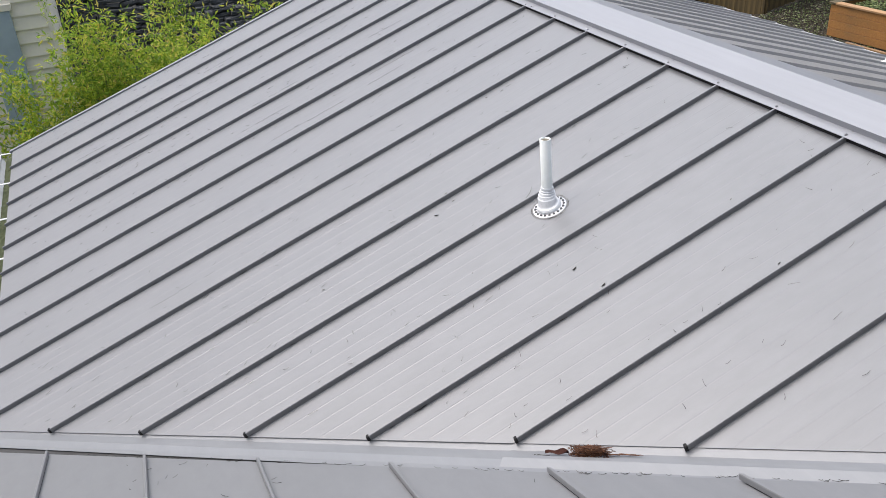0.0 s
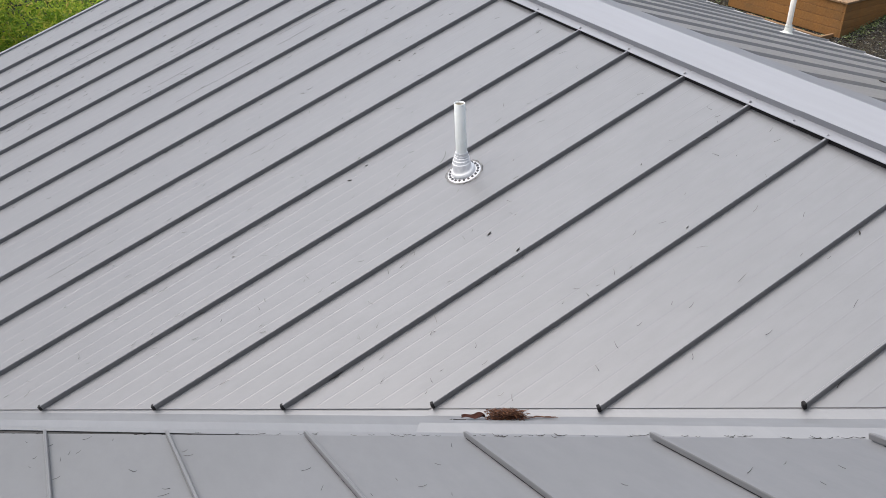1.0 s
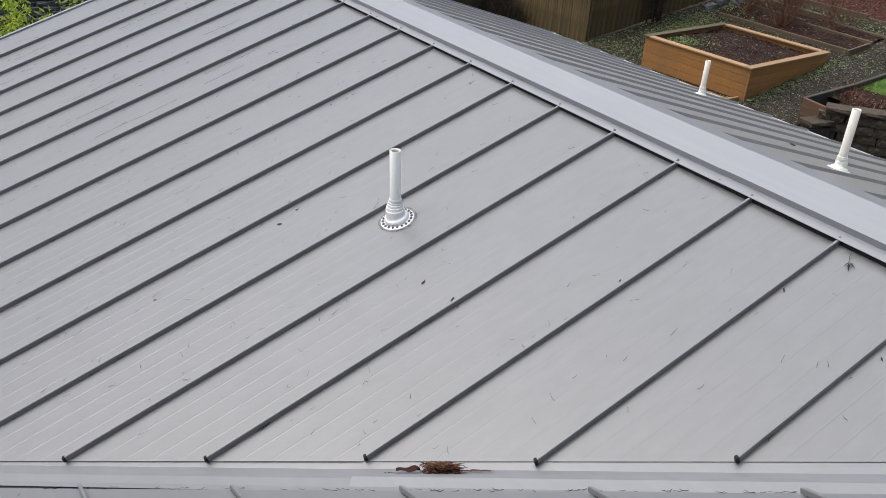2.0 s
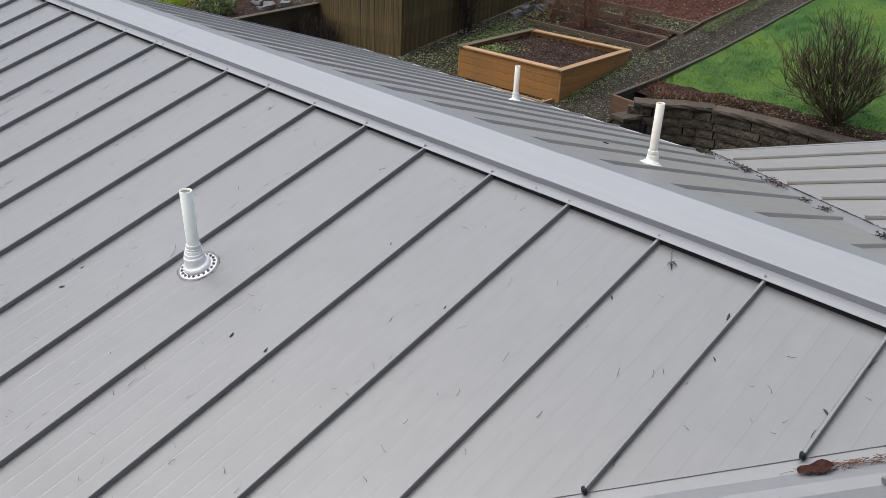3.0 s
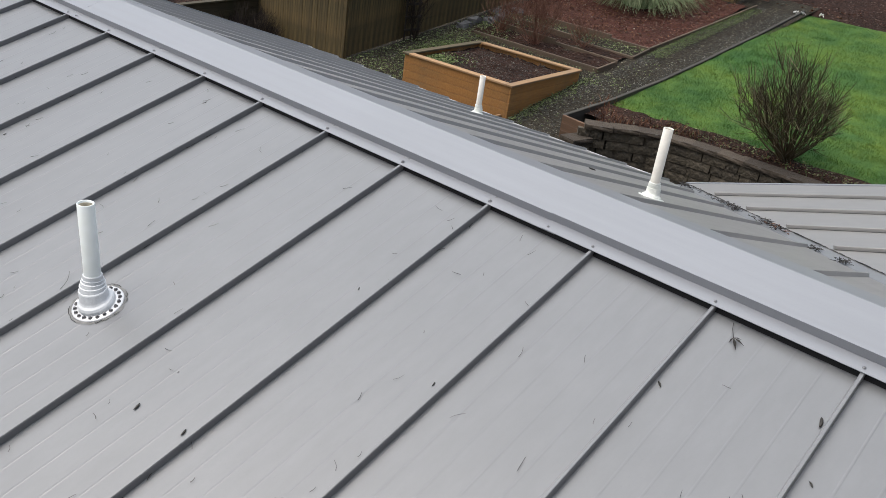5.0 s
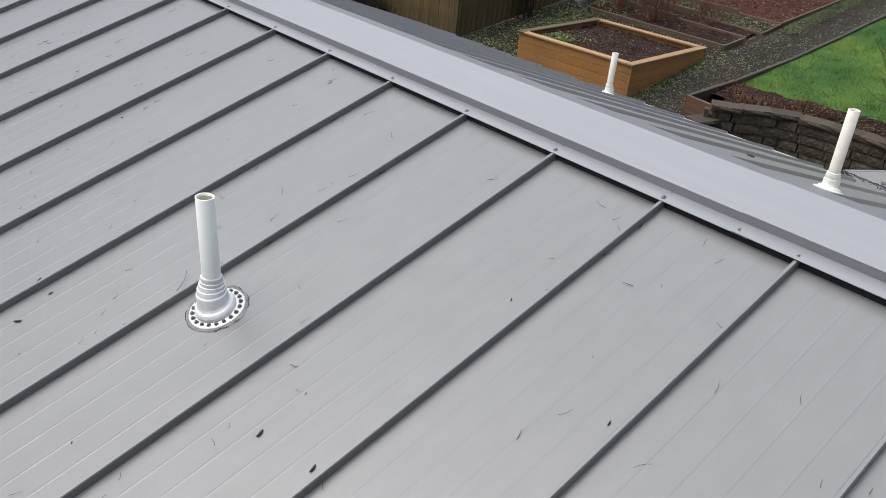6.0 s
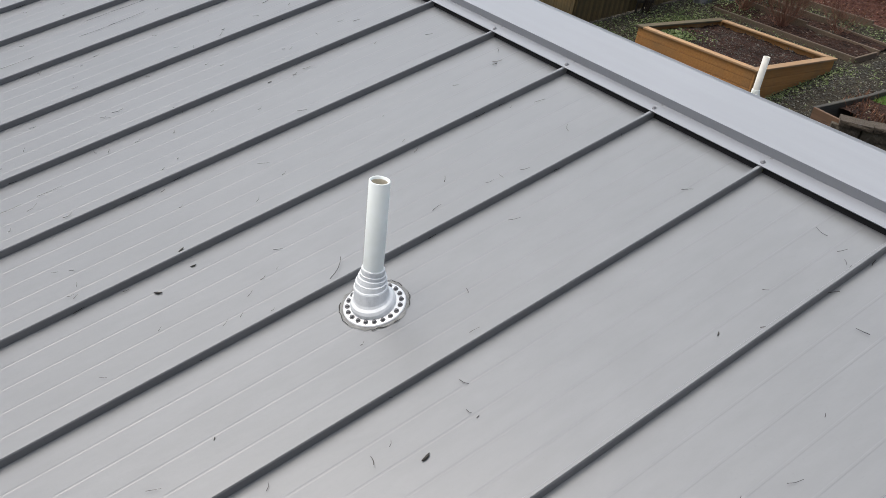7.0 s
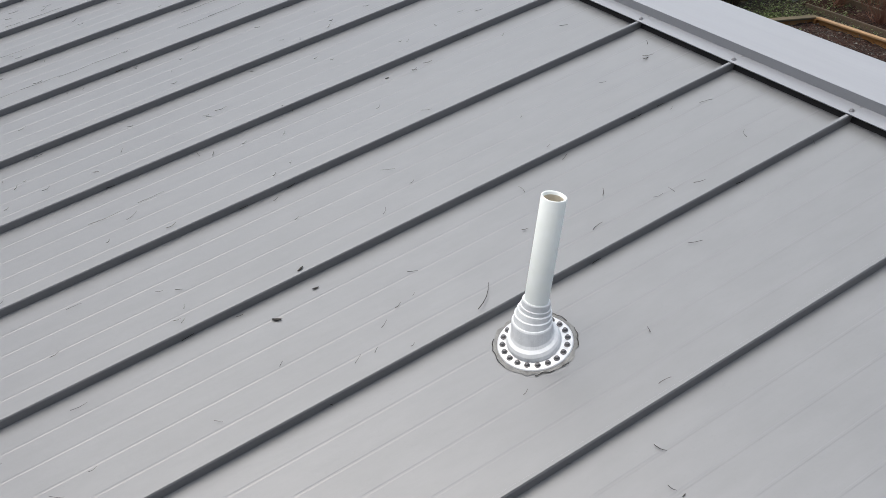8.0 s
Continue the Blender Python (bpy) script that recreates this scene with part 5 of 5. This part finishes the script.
M_POD = plain("dark_pod", (0.025, 0.022, 0.018), 0.6, 0, 0.5, 90)
for x, y, ln in ((-1.416, 0.315, 0.026), (-1.306, 0.448, 0.022), (-1.305, 0.355, 0.018), (-1.16, -0.594, 0.026), (-1.132, -0.772, 0.024), (-0.726, 1.163, 0.015),
                 (-2.05, 0.261, 0.018), (-0.303, -1.646, 0.022), (-0.352, -2.066, 0.018), (-0.184, -2.011, 0.034), (-0.354, -2.416, 0.024), (-1.477, -0.25, 0.011), (-1.024, -0.578, 0.009),
                 (-0.64, -1.18, 0.016), (-0.507, -0.741, 0.014)):
    pod(on_west(x, y, 0.001), rr.uniform(-40, 60), ln)
scrap = pod(east(-0.10, 1.93, 0.001), 0, 0.045)
scrap.matrix_basis = Matrix.Translation(east(-0.10, 1.93, 0.001)) @ pose(0, 0, 0, 0, 17.4, 0) @ pose(0, 0, 0, 0, 0, -70)

# dry lobed leaf below the ridge cap
lf = thing("dry_leaf", "dry dark curled lobed leaf below the ridge cap", "leaf", on_west(-0.060, -1.715, 0.004))
sp = []
base = Vector((0, 0, 0))
for ang, ln in ((215, 0.05), (250, 0.04), (180, 0.028), (280, 0.022)):
    d = (Vector((math.cos(radians(ang)), math.sin(radians(ang)), 0)) + DOWN * 0.0)
    d.z = d.x * PITCH + 0.06
    sp.append((base, d.normalized(), UPN, ln, ln * 0.17))
child("blade", leaves("blade", sp, M_POD, 0.5), lf)
child("stalk", strips("stalk", [([base, Vector((0.02, 0.015, 0.012)), Vector((0.045, 0.025, 0.018))], 0.0012, 0.0009)], M_POD), lf)


# clumps in the valley
VALLEY = Matrix((Vector((1, -1, PITCH)).normalized(), Vector((1, 1, 0)).normalized(), Vector((-PITCH, PITCH, 2)).normalized())).transposed()


M_CLUMP = leafy("wet_needles", [(0.0, (0.03, 0.013, 0.008)), (0.6, (0.11, 0.045, 0.022)), (1.0, (0.2, 0.09, 0.045))], 0.8)
M_SCRAP = plain("dark_red_brown_leaf", (0.05, 0.021, 0.016), 0.95, 0, 0.8, 60)
M_SCRAP.node_tree.nodes["Principled BSDF"].inputs["Specular IOR Level"].default_value = 0.15


def on_valley(x, y, h=0.0):
    a, b = west(y, x, h), near(x, y, h)
    return a if a.z > b.z else b


def valley_leaf(x, y, ln, wd, lab):
    verts, faces = [], []
    n = 9
    for i in range(n):
        u = i / (n - 1)
        w = wd * math.sin(math.pi * min(u * 0.92 + 0.06, 1)) ** 0.7
        for s in (-1, 0, 1):
            verts.append((ln * (u - 0.5), s * w * (0.5 - 0.12 * math.sin(u * 5)), 0.005 + 0.012 * abs(s) * (0.4 + 0.6 * u) + 0.004 * math.sin(u * 9 + s)))
    for i in range(n - 1):
        for j in range(2):
            a = i * 3 + j
            faces.append((a, a + 1, a + 4, a + 3))
    ob = solid("dead_leaf", smooth(mesh_of("dead_leaf", verts, faces, M_SCRAP)), lab, "leaf")
    ob.matrix_basis = Matrix.Translation(on_valley(x, y, 0.003)) @ VALLEY.to_4x4()
    return ob


valley_leaf(-1.682, -1.370, 0.085, 0.028, "brown curled dead leaf in the roof valley")
valley_leaf(-0.54, -2.482, 0.095, 0.045, "reddish-brown flat dead leaf in the roof valley")
TWX, TWY = -1.742, -1.318
solid("twig", strips("twig", [([west(TWY, TWX, 0.010), west(TWY - 0.016, TWX + 0.014, 0.024), west(TWY - 0.042, TWX + 0.042, 0.020)], 0.0022, 0.0014)] +
                            [([west(TWY, TWX, 0.006), west(TWY + 0.008 * math.cos(q), TWX + 0.008 * math.sin(q), 0.009), west(TWY + 0.014 * math.cos(q), TWX + 0.014 * math.sin(q), 0.004)], 0.0034, 0.0012) for q in range(6)], M_POD),
             "small dark dry twig in the roof valley", "twig")
curves = []
for i in range(420):
    x = -1.602 + max(min(rr.gauss(0, 0.022), 0.042), -0.042)
    y = -NEAR_C - x - 0.032 + rr.gauss(0, 0.009)
    a = rr.gauss(-0.785, 1.1)
    pts = lying(x, y, a, rr.uniform(0.02, 0.045), rr.uniform(-0.25, 0.25), on_valley, 0.003 + 0.030 * rr.random())
    curves.append((pts, 0.0013, 0.0009))
for i in range(14):
    x = -1.525 + rr.gauss(0, 0.02)
    curves.append((lying(x, -NEAR_C - x - 0.016 + rr.gauss(0, 0.003), -0.785 + rr.gauss(0, 0.1), rr.uniform(0.04, 0.07), 0.03, on_valley, 0.004), 0.0012, 0.0008))
solid("needle_clump", strips("needle_clump", curves, M_CLUMP), "red-brown clump of wet needles in the roof valley", "needle clump", kind="stuff")
curves = []
for i in range(60):
    x = -0.47 + rr.gauss(0, 0.05)
    y = -NEAR_C - x + 0.006 + rr.gauss(0, 0.008)
    curves.append((lying(x, y, rr.gauss(-0.785, 0.5), rr.uniform(0.02, 0.05), 0.1, on_west, 0.002 + 0.008 * rr.random()), 0.001, 0.0007))
solid("needle_clump", strips("needle_clump", curves, M_DEADLEAF), "thin trail of brown needles in the roof valley", "needle clump", kind="stuff")
# leaf litter in the valley behind the ridge
sp, orange, curves = [], [], []
for i in range(400):
    c, spread = rr.choice(((4.08, 0.05), (3.98, 0.04), (3.38, 0.05), (3.28, 0.05), (3.24, 0.04), (2.92, 0.05), (2.84, 0.06), (2.74, 0.05), (2.345, 0.011), (2.14, 0.013), (1.63, 0.009), (3.6, 0.3)))
    x = c + rr.gauss(0, spread)
    if x > 4.11 or x < 1.2:
        continue
    y = valley_e(x) - (0.05 if x > 2.5 else 0.01) + rr.gauss(0, 0.016)
    z = max(east(y, x).z, near(x, y).z) + 0.004
    p = Vector((x, y, z + 0.012 * rr.random()))
    d = rand_dir(rr)
    if i % 3:
        (orange if 2.6 < x < 2.86 and i % 2 else sp).append((p, Vector((d.x, d.y, d.z * 0.25)).normalized(), Vector((0, 0, 1)), rr.uniform(0.012, 0.035), 0.013))
    else:
        d = Vector((d.x, d.y, d.z * 0.2))
        curves.append(([p, p + d * 0.018, p + d * 0.04 + Vector((0, 0, 0.003))], 0.0018, 0.001))
# thin dark rods draw the shaded gap along the sheets' cut edge across that valley
for i in range(200):
    x = rr.uniform(1.45, 4.05)
    a, b = (near(q, near_low(q) + 0.006 + rr.gauss(0, 0.003), 0.002) for q in (x, x + rr.uniform(0.015, 0.035)))
    curves.append(([a, a.lerp(b, 0.5) + Vector((0, 0, 0.002)), b], 0.0016, 0.001))
solid("leaf_litter", leaves("leaf_litter", sp, M_POD), "black wet leaf litter in the valley behind the ridge", "leaf litter", kind="stuff")
solid("leaf_litter", leaves("leaf_litter", orange, M_CLUMP), "orange-brown dead leaves in the valley behind the ridge", "leaf litter", kind="stuff")
solid("leaf_litter", strips("leaf_litter", curves, M_NEEDLE), "dark twigs and drawn gap shade in the valley behind the ridge", "leaf litter", kind="stuff")


# ---------------------------------------------------------------- unseen far woods, added to close the place and dim the low sky
rr = random.Random(201)
verts, faces = [], []
for i in range(420):
    a = 2 * math.pi * i / 420 + rr.uniform(-0.01, 0.01)
    d = rr.uniform(46, 70)
    hgt, rad = rr.uniform(3.2, 5.5), rr.uniform(2.2, 3.6)
    cx, cy = d * math.cos(a), d * math.sin(a)
    for tier in range(5):
        b = len(verts)
        z0, r0 = -4 + hgt * tier / 5.5, rad * (1 - tier / 5.4)
        for j in range(9):
            q = 2 * math.pi * j / 9
            w = r0 * rr.uniform(0.7, 1.2)
            verts.append((cx + w * math.cos(q), cy + w * math.sin(q), z0 + rr.uniform(-0.5, 0.5)))
        verts.append((cx, cy, z0 + hgt / 2.6))
        faces += [(b + j, b + (j + 1) % 9, b + 9) for j in range(9)]
solid("far_woods", mesh_of("far_woods", verts, faces, M_WOODS), "unseen dark woods added round the house to dim the low sky", "woods", kind="stuff")
